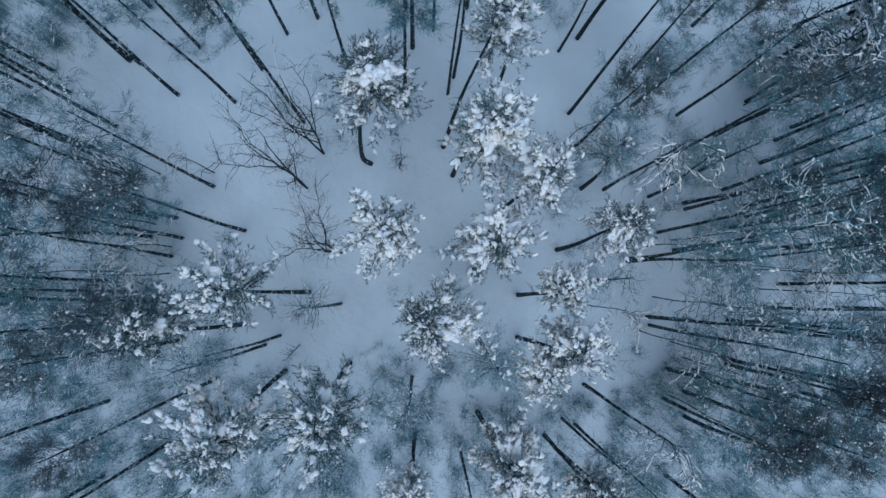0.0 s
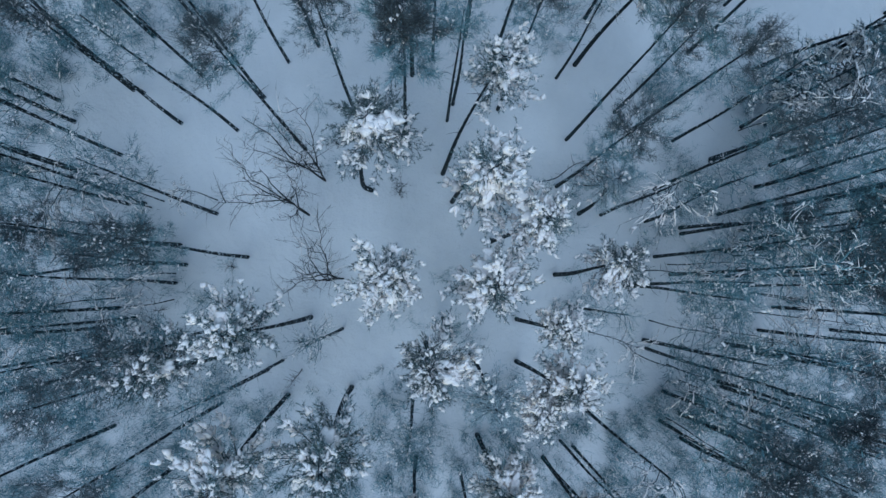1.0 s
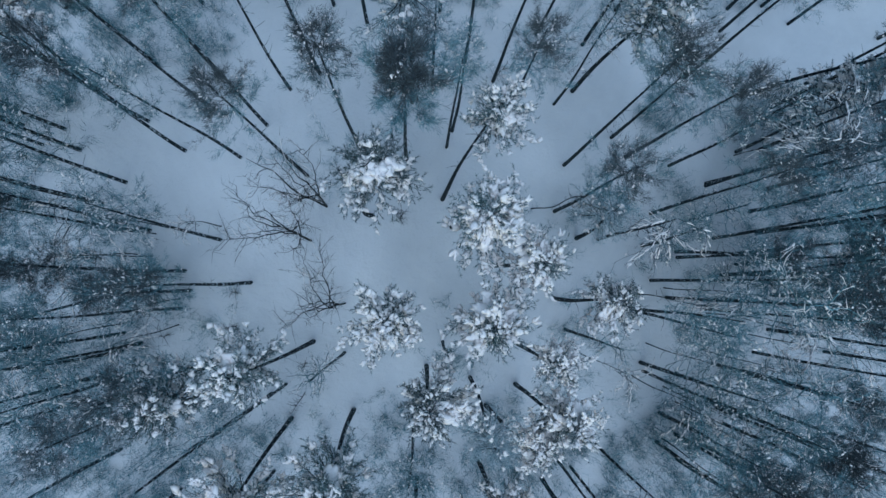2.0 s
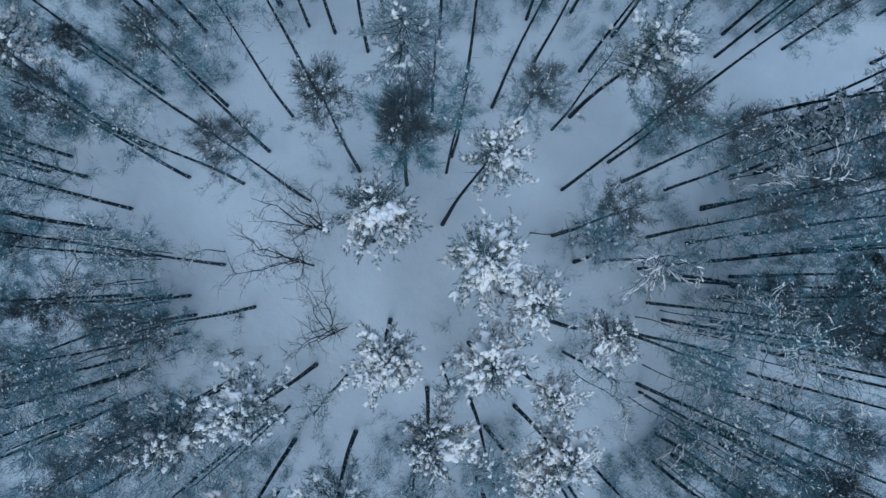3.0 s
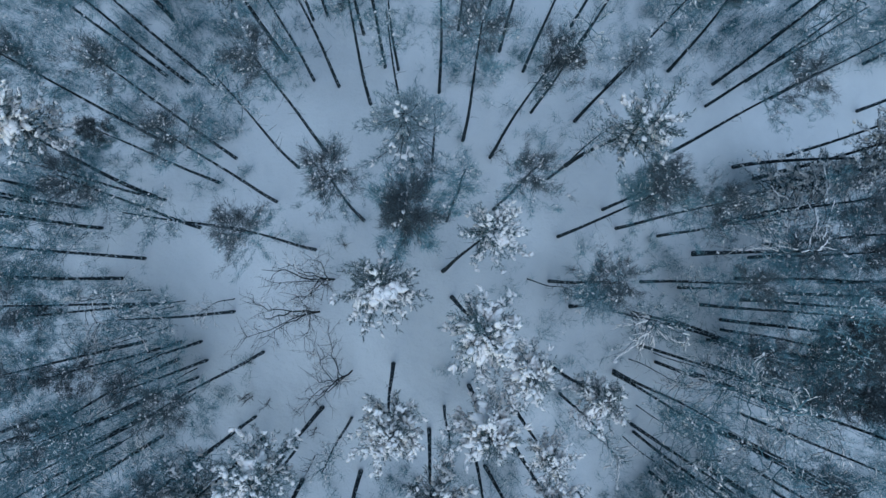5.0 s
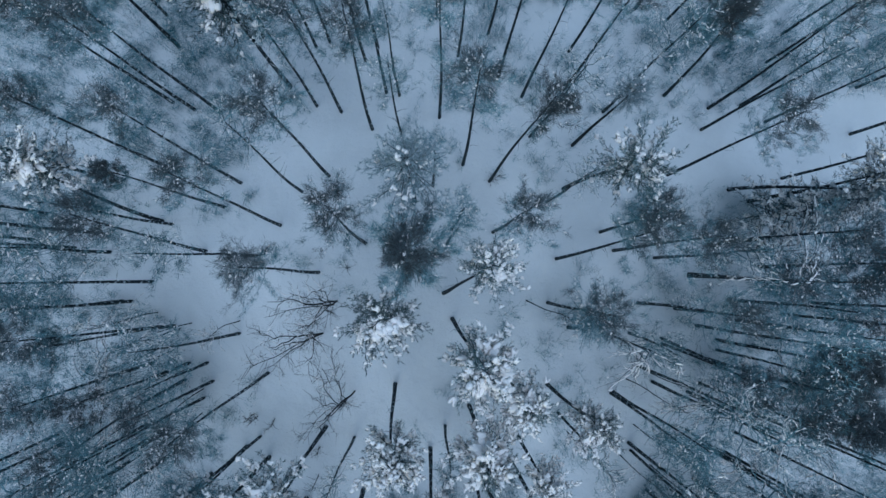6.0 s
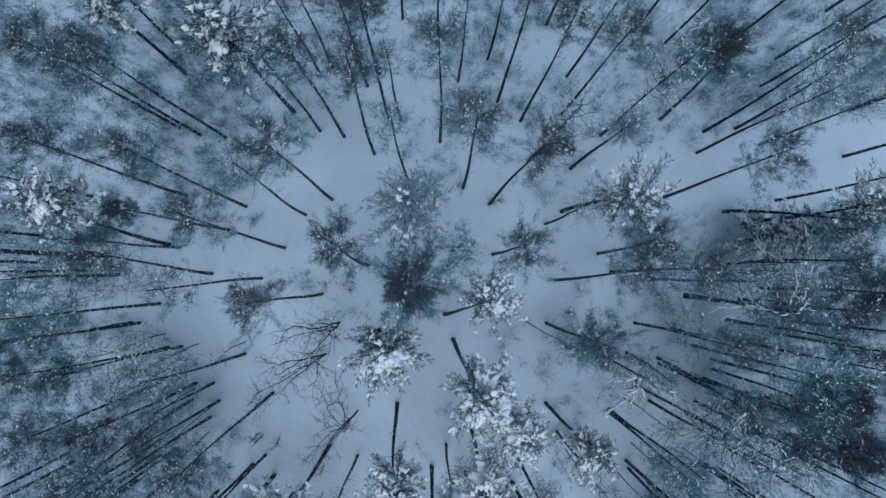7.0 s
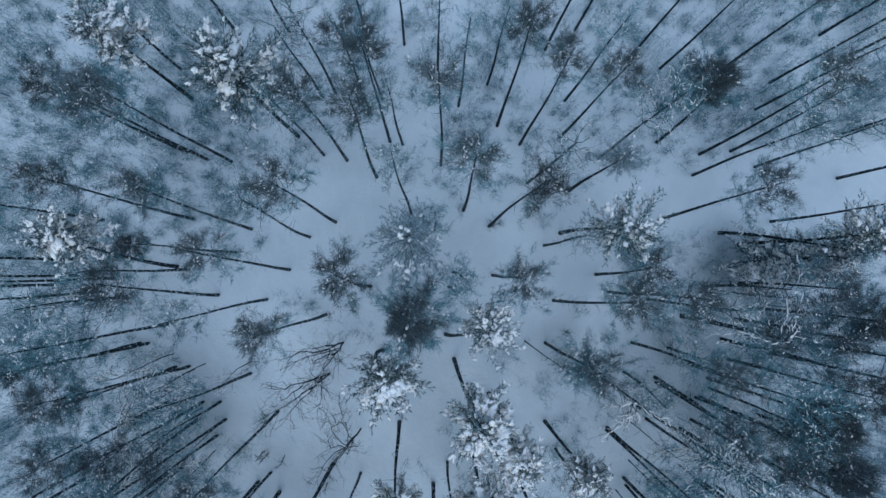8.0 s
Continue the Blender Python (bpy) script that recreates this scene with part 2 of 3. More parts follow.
def spruce_crown(seed, length, branches, load):
    """A tall cone of drooping sprays, dark inside, with snow lying along the outer boughs."""
    random.seed(seed)
    green, white = Soup(), Soup()
    for i in range(branches):
        k = (i + random.random()) / branches
        z = -length * k
        reach = 1.5 * (0.10 + 0.90 * k ** 0.8) * random.uniform(0.6, 1.15)
        ang = i * 2.39996 + random.uniform(-0.6, 0.6)
        out = Vector((math.cos(ang), math.sin(ang), 0))
        bend = Vector((-out.y, out.x, 0)) * random.uniform(-0.35, 0.35) * reach
        droop = random.uniform(0.25, 0.6)
        pts = [Vector((0, 0, z)) + out * reach * s + bend * s * s + Vector((0, 0, -droop * reach * s * s + 0.12 * reach * s ** 4)) for s in (0, 0.25, 0.5, 0.75, 1.0)]
        green.tube(pts, [0.022, 0.018, 0.014, 0.009, 0.004], 3, 1)
        heavy = load * random.uniform(0.1, 1.9)
        for q in range(16):
            s = 0.15 + 0.85 * (q + random.random()) / 16
            p, ahead = at_share(pts, s)
            side = Vector((-out.y, out.x, 0)) * (1 if q % 2 else -1)
            d = (ahead * random.uniform(0.7, 1.4) + side * random.uniform(0.3, 0.9) + rand_dir(0.15) + Vector((0, 0, -0.12))).normalized()
            ln = reach * random.uniform(0.15, 0.36) * (1.15 - 0.6 * s)
            for _ in range(13):
                e = (d * 0.8 + rand_dir(0.5)).normalized()
                green.twig(p + d * ln * random.random(), e, random.uniform(0.06, 0.16), random.uniform(0.006, 0.012), 0)
            if k > 0.07 and random.random() < heavy * (0.3 + 0.8 * s):
                white.paw(p + d * ln * 0.3, d, random.uniform(0.07, 0.15))
    return green.mesh("spruce_crown", [NEEDLE_SPRUCE, BARK], False), white.mesh("crown_snow", [SNOW]), 0.0


def brush_crown(seed, length, boughs, subs, twigs, flecks, steep, twig, radius=1.5, snow_line=0.1, dense=1.0):
    """A leafless crown: rising, curving boughs that end in plumes of hair-fine twigs; the dark bud-laden top stands over paler rimed boughs."""
    random.seed(seed)
    wood, white = Soup(), Soup()
    lop = random.uniform(0, 6.28)
    for i in range(boughs):
        k = ((i + random.random()) / boughs) ** dense
        z = -length * (0.10 + 0.90 * k)
        ang = i * 2.39996 + random.uniform(-0.9, 0.9)
        out = Vector((math.cos(ang), math.sin(ang), 0))
        reach = radius * (0.20 + 0.80 * math.sin(min(1, 0.10 + k) * 2.0)) * random.uniform(0.5, 1.15) * (1 + 0.22 * math.cos(ang - lop))
        rise = steep * random.uniform(0.6, 1.25) * (0.5 * reach + 0.26 * length * k)
        bend = Vector((-out.y, out.x, 0)) * random.uniform(-0.6, 0.6) * reach
        pts = [Vector((0, 0, z)) + out * reach * s + bend * s * s + Vector((0, 0, rise * s * (0.7 + 0.3 * s))) + rand_dir(0.05) for s in (0, 0.25, 0.5, 0.75, 1.0)]
        low = k + random.gauss(0, 0.14) > 0.52
        wood.tube(pts, [0.013, 0.010, 0.007, 0.004, 0.002], 3, 1 if low else 0)
        for q in range(random.randint(0, 3)):
            if random.random() < snow_line:
                p, ahead = at_share(pts, random.uniform(0.1, 0.9))
                white.finger(p, ahead, random.uniform(0.12, 0.34), random.uniform(0.014, 0.030))
        for q in range(subs):
            s = 0.18 + 0.82 * random.random() ** 0.6
            p, ahead = at_share(pts, s)
            d = (ahead * 0.8 + rand_dir(0.5) + Vector((0, 0, 0.2))).normalized()
            ln = radius * random.uniform(0.14, 0.34)
            for _ in range(twigs):
                c = p + d * ln * random.uniform(0.0, 0.95) + rand_dir(0.05)
                e = (d * 0.8 + rand_dir(0.42)).normalized()
                wood.twig(c, e, random.uniform(0.13, 0.36), random.uniform(0.0045, 0.010), 1 if low else 0)
            if random.random() < flecks:
                for _ in range(random.randint(1, 3)):
                    w = random.uniform(0.020, 0.052)
                    white.lump(p + d * ln * random.random() + rand_dir(0.08), d + rand_dir(0.4), w * random.uniform(1.0, 2.4), w, w * 0.8, 0)
    return wood.mesh("leafless_crown", [twig, TWIG], False), white.mesh("crown_snow", [SNOW])


def arch_crown(seed, boughs, radius=1.5, drop=1.0):
    """Slender boughs bowed over by their load: they spray out to one side and hang, lined with broken snow, with short twigs."""
    random.seed(seed)
    wood, white = Soup(), Soup()
    lop = random.uniform(0, 6.28)
    for i in range(boughs):
        k = (i + random.random()) / boughs
        ang = lop + random.gauss(0, 1.0)
        out = Vector((math.cos(ang), math.sin(ang), 0))
        reach = radius * random.uniform(0.55, 1.45)
        z = -3.0 * k
        lift, fall = random.uniform(0.1, 0.6), random.uniform(0.3, 1.5) * drop
        bend = Vector((-out.y, out.x, 0)) * random.gauss(0, 0.18) * reach
        pts = [Vector((0, 0, z)) + out * reach * s + bend * s * s + Vector((0, 0, lift * math.sin(s * 2.2) - fall * s * s * s)) + rand_dir(0.03 if s else 0.0) for s in (0, 0.17, 0.33, 0.5, 0.67, 0.83, 1.0)]
        wood.tube(pts, [0.017, 0.015, 0.013, 0.011, 0.008, 0.006, 0.003], 3, 0)
        full = random.random()
        s = random.uniform(0.1, 0.5)
        while s < 0.97:
            step = random.uniform(0.08, 0.22)
            if random.random() < 0.35 + 0.6 * full:
                p, ahead = at_share(pts, s)
                white.finger(p, ahead, min(step, 1.0 - s) * reach * 1.25, random.uniform(0.018, 0.036) * (0.7 + 0.6 * full))
            s += step
        for q in range(8):
            p, ahead = at_share(pts, random.uniform(0.15, 1.0))
            side = Vector((-ahead.y, ahead.x, 0)) * random.choice((-1, 1))
            d = (ahead * 0.9 + side * random.uniform(0.3, 0.9) + Vector((0, 0, random.uniform(-0.6, 0.2)))).normalized()
            ln = random.uniform(0.20, 0.60)
            tip = p + d * ln + Vector((0, 0, -0.12 * ln))
            wood.twig(p, d, ln, 0.007, 0)
            if random.random() < 0.25 + 0.4 * full:
                white.finger(p.lerp(tip, 0.15), d, ln * random.uniform(0.4, 0.9), random.uniform(0.011, 0.022))
            for _ in range(4):
                wood.twig(p.lerp(tip, random.uniform(0.2, 1.0)), (d + rand_dir(0.5)).normalized(), random.uniform(0.10, 0.30), random.uniform(0.003, 0.006), 0)
            if random.random() < 0.16 * full + 0.03:
                w = random.uniform(0.035, 0.07)
                white.lump(p.lerp(tip, random.random()) + rand_dir(0.04), d + rand_dir(0.4), w * random.uniform(1.1, 2.0), w, w * 0.7, 0)
    return wood.mesh("leafless_crown", [ARCH_TWIG], False), white.mesh("crown_snow", [SNOW]), math.degrees(lop)


def open_crown(seed, length, boughs, forks, twigs, snow_share, twig, radius=1.5, thick=1.0, heavy=1.0, crook=0.05, fork=1.0):
    """Few long boughs that fork into separate twigs, each one plain to see, some lined with snow."""
    random.seed(seed)
    wood, white = Soup(), Soup()
    for i in range(boughs):
        k = (i + random.random()) / boughs
        z = -length * (0.04 + 0.96 * k)
        ang = i * 2.39996 + random.uniform(-0.6, 0.6)
        out = Vector((math.cos(ang), math.sin(ang), 0))
        reach = radius * (0.35 + 0.75 * math.sin(min(1, 0.2 + k) * 2.2)) * random.uniform(0.6, 1.25)
        rise = reach * random.uniform(0.3, 1.0) * (1.05 - 0.45 * k)
        bend = Vector((-out.y, out.x, 0)) * random.uniform(-0.4, 0.4) * reach
        pts = [Vector((0, 0, z)) + out * reach * s + bend * s * s + Vector((0, 0, rise * s * (1.25 - 0.45 * s))) + rand_dir(crook if s else 0.02) for s in (0, 0.2, 0.4, 0.6, 0.8, 1.0)]
        wood.tube(pts, [thick * q for q in (0.034, 0.029, 0.023, 0.018, 0.012, 0.006)], 4, 0)
        if random.random() < snow_share:
            for _ in range(int(9 * heavy)):
                p, ahead = at_share(pts, random.uniform(0.1, 1.0))
                w = random.uniform(0.014, 0.030) * thick
                white.lump(p + rand_dir(0.03 * heavy) + Vector((0, 0, 0.02)), ahead + rand_dir(0.4), random.uniform(0.04, 0.12), w, w * 0.8, 0)
        for q in range(forks):
            p, ahead = at_share(pts, 0.2 + 0.78 * (q + random.random()) / forks)
            side = ahead.cross(rand_dir(1.0)).normalized()
            d = (ahead * 0.8 + side * random.uniform(0.5, 1.0)).normalized()
            ln = reach * random.uniform(0.25, 0.55) * fork
            mid = p + d * ln * 0.5 + rand_dir(crook)
            tip = p + d * ln + Vector((0, 0, random.uniform(-0.1, 0.15))) + rand_dir(0.06)
            wood.tube([p, mid, tip], [0.011 * thick, 0.008 * thick, 0.004], 3, 0)
            if random.random() < snow_share * 0.6:
                white.tube([p + Vector((0, 0, 0.015)), mid + Vector((0, 0, 0.02)), tip], [0.006, 0.015, 0.004], 4, 0)
            for _ in range(twigs):
                a = p.lerp(tip, random.uniform(0.2, 1.0))
                e = (d * 0.7 + rand_dir(0.6)).normalized()
                wood.twig(a, e, random.uniform(0.15, 0.45), random.uniform(0.005, 0.010), 0)
                if random.random() < snow_share * 0.12 * heavy * heavy:
                    w = random.uniform(0.02, 0.05)
                    white.lump(a, e, w * random.uniform(1.0, 3.0), w, w * 0.8, 0)
    if not white.v:
        white.lump(Vector((0, 0, -1)), Vector((1, 0, 0)), 0.05, 0.03, 0.03, 0)
    return wood.mesh("leafless_crown", [twig], False), white.mesh("crown_snow", [SNOW])


SNOWY = [pine_crown(10 + i, 50, 3.0, 14, 19, NEEDLE_SNOWY, (0.72, 1.0, 0.42, 0.95, 0.62, 0.42)[i], (7, 9, 2, 8, 6, 3)[i], 0.125, i == 2) for i in range(6)]
SPRUCE = [spruce_crown(60, 12.8, 110, 0.7)]
GREYISH = [pine_crown(50 + i, 54, 3.0, 14, 20, NEEDLE_GREY, 0.10, 0, 0.14) for i in range(3)]
BROWN = [brush_crown(30 + i, 4.4, 44, 12, 15, 0.11, 0.8, BROWN_TWIG, 1.75, 0.15, 1.25) for i in range(6)]
DENSE = [brush_crown(40 + i, 4.0, 52, 13, 22, 0.10, 0.8, BROWN_TWIG, 1.4, 0.15, 1.2) for i in range(2)]
RIMED = [brush_crown(70 + i, 5.5, 32, 8, 11, 0.14, 0.9, TWIG, 1.5, 0.6) for i in range(4)]
LACY = [open_crown(80 + i, 5.5, 20, 7, 7, 0.75, TWIG) for i in range(4)]
FAN = [arch_crown(86 + i, 12, 1.6) for i in range(6)]
FORKED = [open_crown(97 + i, 9.0, 15, 4, 5, 0.08, DARK_TWIG, 0.85, 0.62) for i in range(2)]


def trunk_mesh(name, height, foot, bark, seed, crook, dx=0.0, dy=0.0, hook=0.0):
    """A round tapered stem with a root flare, a gentle sway and a few dead stubs."""
    random.seed(seed)
    s = Soup()
    n = 24 if hook else 12
    a, b = random.uniform(0, 6.28), random.uniform(0, 6.28)
    pts, radii = [], []
    for i in range(n + 1):
        k = i / n
        sway = crook * math.sin(k * 3.14) * math.sin(k * 4.0 + b)
        bow = 0.55 * k + 0.45 * k * k
        side = hook * (1 - math.exp(-k * 22)) * (1 - k)
        pts.append(Vector((math.cos(a) * sway + dx * bow + side, math.sin(a) * sway + dy * bow, height * k - (0.25 if i == 0 else 0))))
        radii.append(foot * (1.06 if i == 0 else 1.0 - 0.80 * k ** 0.95))
    s.tube(pts, radii, 9, 0)
    for _ in range(9):
        k = random.uniform(0.25, 0.85)
        p = pts[int(k * n)].lerp(pts[int(k * n) + 1], k * n - int(k * n))
        w = random.uniform(0, 6.28)
        ln = random.uniform(0.25, 0.9)
        d = Vector((math.cos(w), math.sin(w), random.uniform(-0.2, 0.3)))
        s.tube([p, p + d * ln * 0.5 + rand_dir(0.04), p + d * ln + rand_dir(0.08)], [0.020, 0.013, 0.006], 3, 0)
    return s.mesh(name, [bark])


COUNT = [0]


def tree(name, label, group, x, y, h, r, crowns, bark, foot, crook=0.08, dx=0.0, dy=0.0, pick=None, face=None, stretch=None, hook=0.0):
    """One tree: an empty at its foot, with its stem, crown and the snow on the crown."""
    COUNT[0] += 1
    k = COUNT[0]
    top = tagged(new(name), label, "tree", group)
    random.seed(900 + k)
    turn, lean_x, lean_y = random.uniform(0, 360), random.gauss(0, 0.25), random.gauss(0, 0.25)
    some = random.randrange(min(5, len(crowns)))
    pick = some if pick is None else pick
    if face is not None:
        turn = face - crowns[pick][2]
    top.matrix_world = pose(x, y, ground_z(x, y) - 0.05, lean_x, lean_y, 0)
    stem = new("trunk", trunk_mesh("trunk", h - 0.25, foot * 1.12, bark, 500 + k, crook, dx, dy, hook))
    stem.parent = top
    crown = new("crown", crowns[pick][0])
    crown.parent = top
    f = r / 1.5
    crown.matrix_basis = pose(dx, dy, h, 0, 0, turn) @ Matrix.Diagonal((f, f, stretch or max(0.8, f), 1))
    snow = new("snow_load", crowns[pick][1])
    snow.parent = crown
    tagged(snow, kind="stuff")
    return top


def ground_z(x, y):
    v = Vector((x * 0.055, y * 0.055, 3.0))
    return 0.35 * noise.noise(v) + 0.10 * noise.noise(v * 4.1)


def snowy_pine(x, y, h, r, dx=0.0, dy=0.0, pick=None, face=None, hook=0.0):
    return tree("pine_tree", "tall pine with a dark green crown heavily loaded with snow", "snow-laden pines", x, y, h, r * 1.05, SNOWY, BARK, 0.13 + 0.02 * r, 0.1, dx, dy, pick, face, None, hook)


def spruce(x, y, h, r, dx=0.0, dy=0.0):
    return tree("spruce_tree", "tall dark spruce with drooping boughs edged with snow", "spruces", x, y, h, r, SPRUCE, BARK, 0.16, 0.05, dx, dy, stretch=1.0)


def grey_pine(x, y, h, r, dx=0.0, dy=0.0, pick=None, face=None):
    return tree("pine_tree", "pine with a grey-green crown under a light cover of snow", "lightly snowed pines", x, y, h, r, GREYISH, BARK, 0.12 + 0.02 * r, 0.1, dx, dy, pick, face)


def brown_birch(x, y, h, r, dx=0.0, dy=0.0, pick=None, face=None):
    return tree("birch_tree", "leafless birch with a dense brush of fine brown twigs", "leafless birches", x, y, h + 0.6, r * 1.12, DENSE if r > 1.75 or r < 1.1 else BROWN, BIRCH, 0.105 + 0.02 * r, 0.09, dx, dy)


def rimed_birch(x, y, h, r, dx=0.0, dy=0.0, pick=None, face=None):
    return tree("birch_tree", "leafless birch with pale rimed twigs and a dark slender stem", "leafless birches", x, y, h, r * 1.15, RIMED, BIRCH, 0.095 + 0.02 * r, 0.12, dx, dy)


def lacy_birch(x, y, h, r, dx=0.0, dy=0.0, pick=None, face=None):
    return tree("birch_tree", "leafless birch with long boughs lined with snow", "leafless birches", x, y, h, r * 1.2, LACY if r < 1.95 else FAN, BIRCH, 0.095 + 0.02 * r, 0.12, dx, dy, None, face)


def thin_birch(x, y, h, r):
    return tree("birch_tree", "young thin birch bowed over by snow", "leafless birches", x, y, h, r, FORKED, BIRCH, 0.05, 0.5, 1.3, -1.1)


def sapling(x, y, h, r):
    """A young bare shoot with a few side twigs, poking out of the snow."""
    COUNT[0] += 1
    top = tagged(new("sapling"), "small bare sapling poking out of the snow", "sapling", "saplings in the glade")
    random.seed(1300 + COUNT[0])
    top.matrix_world = pose(x, y, ground_z(x, y) - 0.05, random.gauss(0, 5), random.gauss(0, 5), random.uniform(0, 360))
    stem = new("trunk", trunk_mesh("trunk", h, 0.032, DARK_TWIG, 1500 + COUNT[0], 0.12))
    stem.parent = top
    crown = new("crown", FORKED[COUNT[0] % 2][0])
    crown.parent = top
    crown.matrix_basis = pose(0, 0, h) @ Matrix.Diagonal((0.55 * r / 0.85, 0.55 * r / 0.85, h / 8, 1))
    return top


def feathery_birch(x, y, h, r):
    return tree("birch_tree", "slender birch bent under boughs thickly feathered with snow", "leafless birches", x, y, h, r, FAN, BIRCH, 0.045, 0.15, 0.6, -0.5)


LOW_LIMBS = ((-0.9, 0.5, 11.0), (-0.2, -0.3, 12.0), (-2.0, 3.4, 6.5), (-2.8, 1.2, 5.0), (-0.6, 3.8, 6.0), (-1.6, -0.8, 9.5), (0.6, 0.4, 9.0), (-2.4, 2.2, 3.6))
TALL_LIMBS = ((0.3, 0.5, 13.5), (-2.2, 0.7, 12.5), (1.4, 1.7, 10.5), (-1.3, 1.9, 11.5), (-3.2, -0.8, 9.5), (0.8, -1.4, 8.5), (-0.6, -1.6, 11.0), (2.2, 0.2, 8.0))


def bare_tree(x, y, h, r):
    return alder_clump(x, y, h, r, TALL_LIMBS, "bare dark alder with a forked stem and long branches", 43, 0.08, 0.10)


def alder_clump(x, y, h, r, limbs=LOW_LIMBS, label="bare dark alder with several crooked limbs from one foot", seed=-59, thick=0.07, crook=0.17):
    """A few crooked limbs that fork from one foot."""
    top = tagged(new("alder_tree"), label, "tree", "bare alders")
    top.matrix_world = pose(x, y, ground_z(x, y) - 0.05)
    random.seed(seed + int(r * 100))
    mains, ends = [], []
    for ex, ey, tall in limbs:
        s, w = Soup(), Soup()
        foot = at_share(mains[len(ends) % 2], random.uniform(0.1, 0.5))[0] if len(mains) > 1 else Vector((0, 0, 0))
        ends.append(ex)
        wander = rand_dir(0.12)
        pts = []
        for k in range(9):
            q = k / 8
            wander = wander + rand_dir(crook)
            pts.append(foot + Vector((ex * r * q ** 0.85 - foot.x * q, ey * r * q - foot.y * q, (h * tall - foot.z * 0.6) * q ** 0.9)) + wander * min(1.0, q * 3))
        if len(mains) < 2:
            mains.append(pts)
        fat = thick if len(ends) < 3 else thick * 0.55
        s.tube(pts, [fat * (1.0 - 0.85 * k / 8) for k in range(9)], 5, 0)
        for q in range(14):
            p, ahead = at_share(pts, random.uniform(0.2, 0.98))
            side = ahead.cross(rand_dir(1.0)).normalized()
            d = (ahead * 0.75 + side * random.uniform(0.4, 0.9)).normalized()
            ln = random.uniform(0.6, 1.9)
            mid, tip = p + d * ln * 0.5 + rand_dir(0.10), p + d * ln + rand_dir(0.16) + Vector((0, 0, 0.2))
            s.tube([p, mid, tip], [0.017, 0.012, 0.004], 3, 0)
            if random.random() < 0.3:
                w.tube([p + Vector((0, 0, 0.015)), mid + Vector((0, 0, 0.02)), tip], [0.008, 0.020, 0.004], 4, 0)
            for _ in range(5):
                e = (d * 0.7 + rand_dir(0.5)).normalized()
                s.twig(p.lerp(tip, random.uniform(0.3, 1.0)), e, random.uniform(0.25, 0.8), random.uniform(0.006, 0.011), 0)
        limb = new("limb", s.mesh("limb", [DARK_TWIG]))
        limb.parent = top
        if w.v:
            snow = new("snow_load", w.mesh("snow_load", [SNOW]))
            snow.parent = limb
            tagged(snow, kind="stuff")
    return top


# ---- ground ----
def make_ground():
    s = Soup()
    xs = [-2500, -600, -200, -90] + [-60 + 0.8 * i for i in range(151)] + [90, 200, 600, 2500]
    ys = [-2500, -600, -200, -80] + [-40 + 0.8 * i for i in range(126)] + [90, 200, 600, 2500]
    for yy in ys:
        for xx in xs:
            near = -61 < xx < 61 and -41 < yy < 61
            s.v.append(Vector((xx, yy, ground_z(xx, yy) + (0.04 * noise.noise(Vector((xx * 0.6, yy * 0.6, 9))) if near else 0))))
    w = len(xs)
    for j in range(len(ys) - 1):
        for i in range(w - 1):
            s.f.append((j * w + i, j * w + i + 1, (j + 1) * w + i + 1, (j + 1) * w + i))
            s.m.append(0)
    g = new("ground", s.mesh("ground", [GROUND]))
    tagged(g, "deep soft snow over the forest floor", "ground", "", "structure")
    return g


make_ground()

# ---- trees ----
lacy_birch(14.05, 38.40, 17.1, 1.28, -0.49, -0.90)
rimed_birch(-12.23, 38.20, 16.4, 1.27, 0.60, -0.90)
rimed_birch(-5.06, 37.31, 17.0, 1.06, 0.27, -0.90)
rimed_birch(-1.83, 37.19, 17.8, 1.11, 0.15, -0.90)
lacy_birch(-22.26, 35.09, 16.1, 1.34, 0.74, -0.82)
lacy_birch(1.21, 34.72, 15.3, 1.01, 0.00, -0.77)
rimed_birch(21.93, 34.72, 18.5, 1.13, -0.90, -0.90)
rimed_birch(5.74, 33.29, 15.9, 1.12, -0.09, -0.72)
rimed_birch(32.19, 33.23, 18.3, 1.44, -0.90, -0.90)
lacy_birch(-8.15, 32.64, 18.0, 1.09, 0.26, -0.90)
lacy_birch(-9.36, 32.24, 16.2, 1.23, 0.34, -0.88)
rimed_birch(-3.93, 32.10, 15.6, 0.91, 0.09, -0.77)
rimed_birch(12.89, 31.73, 17.4, 1.46, -0.35, -0.82)
rimed_birch(3.05, 31.31, 17.8, 0.99, -0.01, -0.55)
lacy_birch(30.73, 30.73, 18.9, 1.14, -0.90, -0.90)
lacy_birch(38.73, 28.33, 19.2, 1.17, -0.90, -0.90)
brown_birch(-3.24, 28.09, 20.4, 1.43, 0.05, 0.01)
brown_birch(21.37, 27.76, 15.5, 1.95, -2.18, 0.19)
rimed_birch(-2.11, 27.83, 16.9, 0.97, 0.07, -0.74)
lacy_birch(-9.31, 26.98, 18.7, 1.18, 0.35, -0.81)
lacy_birch(28.15, 26.79, 14.5, 1.70, -0.26, 0.72)
brown_birch(-17.64, 26.47, 19.9, 1.46, -0.03, -0.10)
lacy_birch(30.33, 25.29, 14.7, 1.31, -0.01, -0.03)
rimed_birch(24.53, 24.63, 17.2, 1.55, 0.03, -0.07)
lacy_birch(9.24, 24.13, 18.2, 1.23, -0.46, -0.79)
rimed_birch(-1.44, 21.49, 21.6, 1.19, 0.01, 0.52)
rimed_birch(-28.98, 21.31, 17.3, 1.66, 0.90, -0.50)
rimed_birch(0.71, 19.85, 16.2, 1.07, 0.01, -0.48)
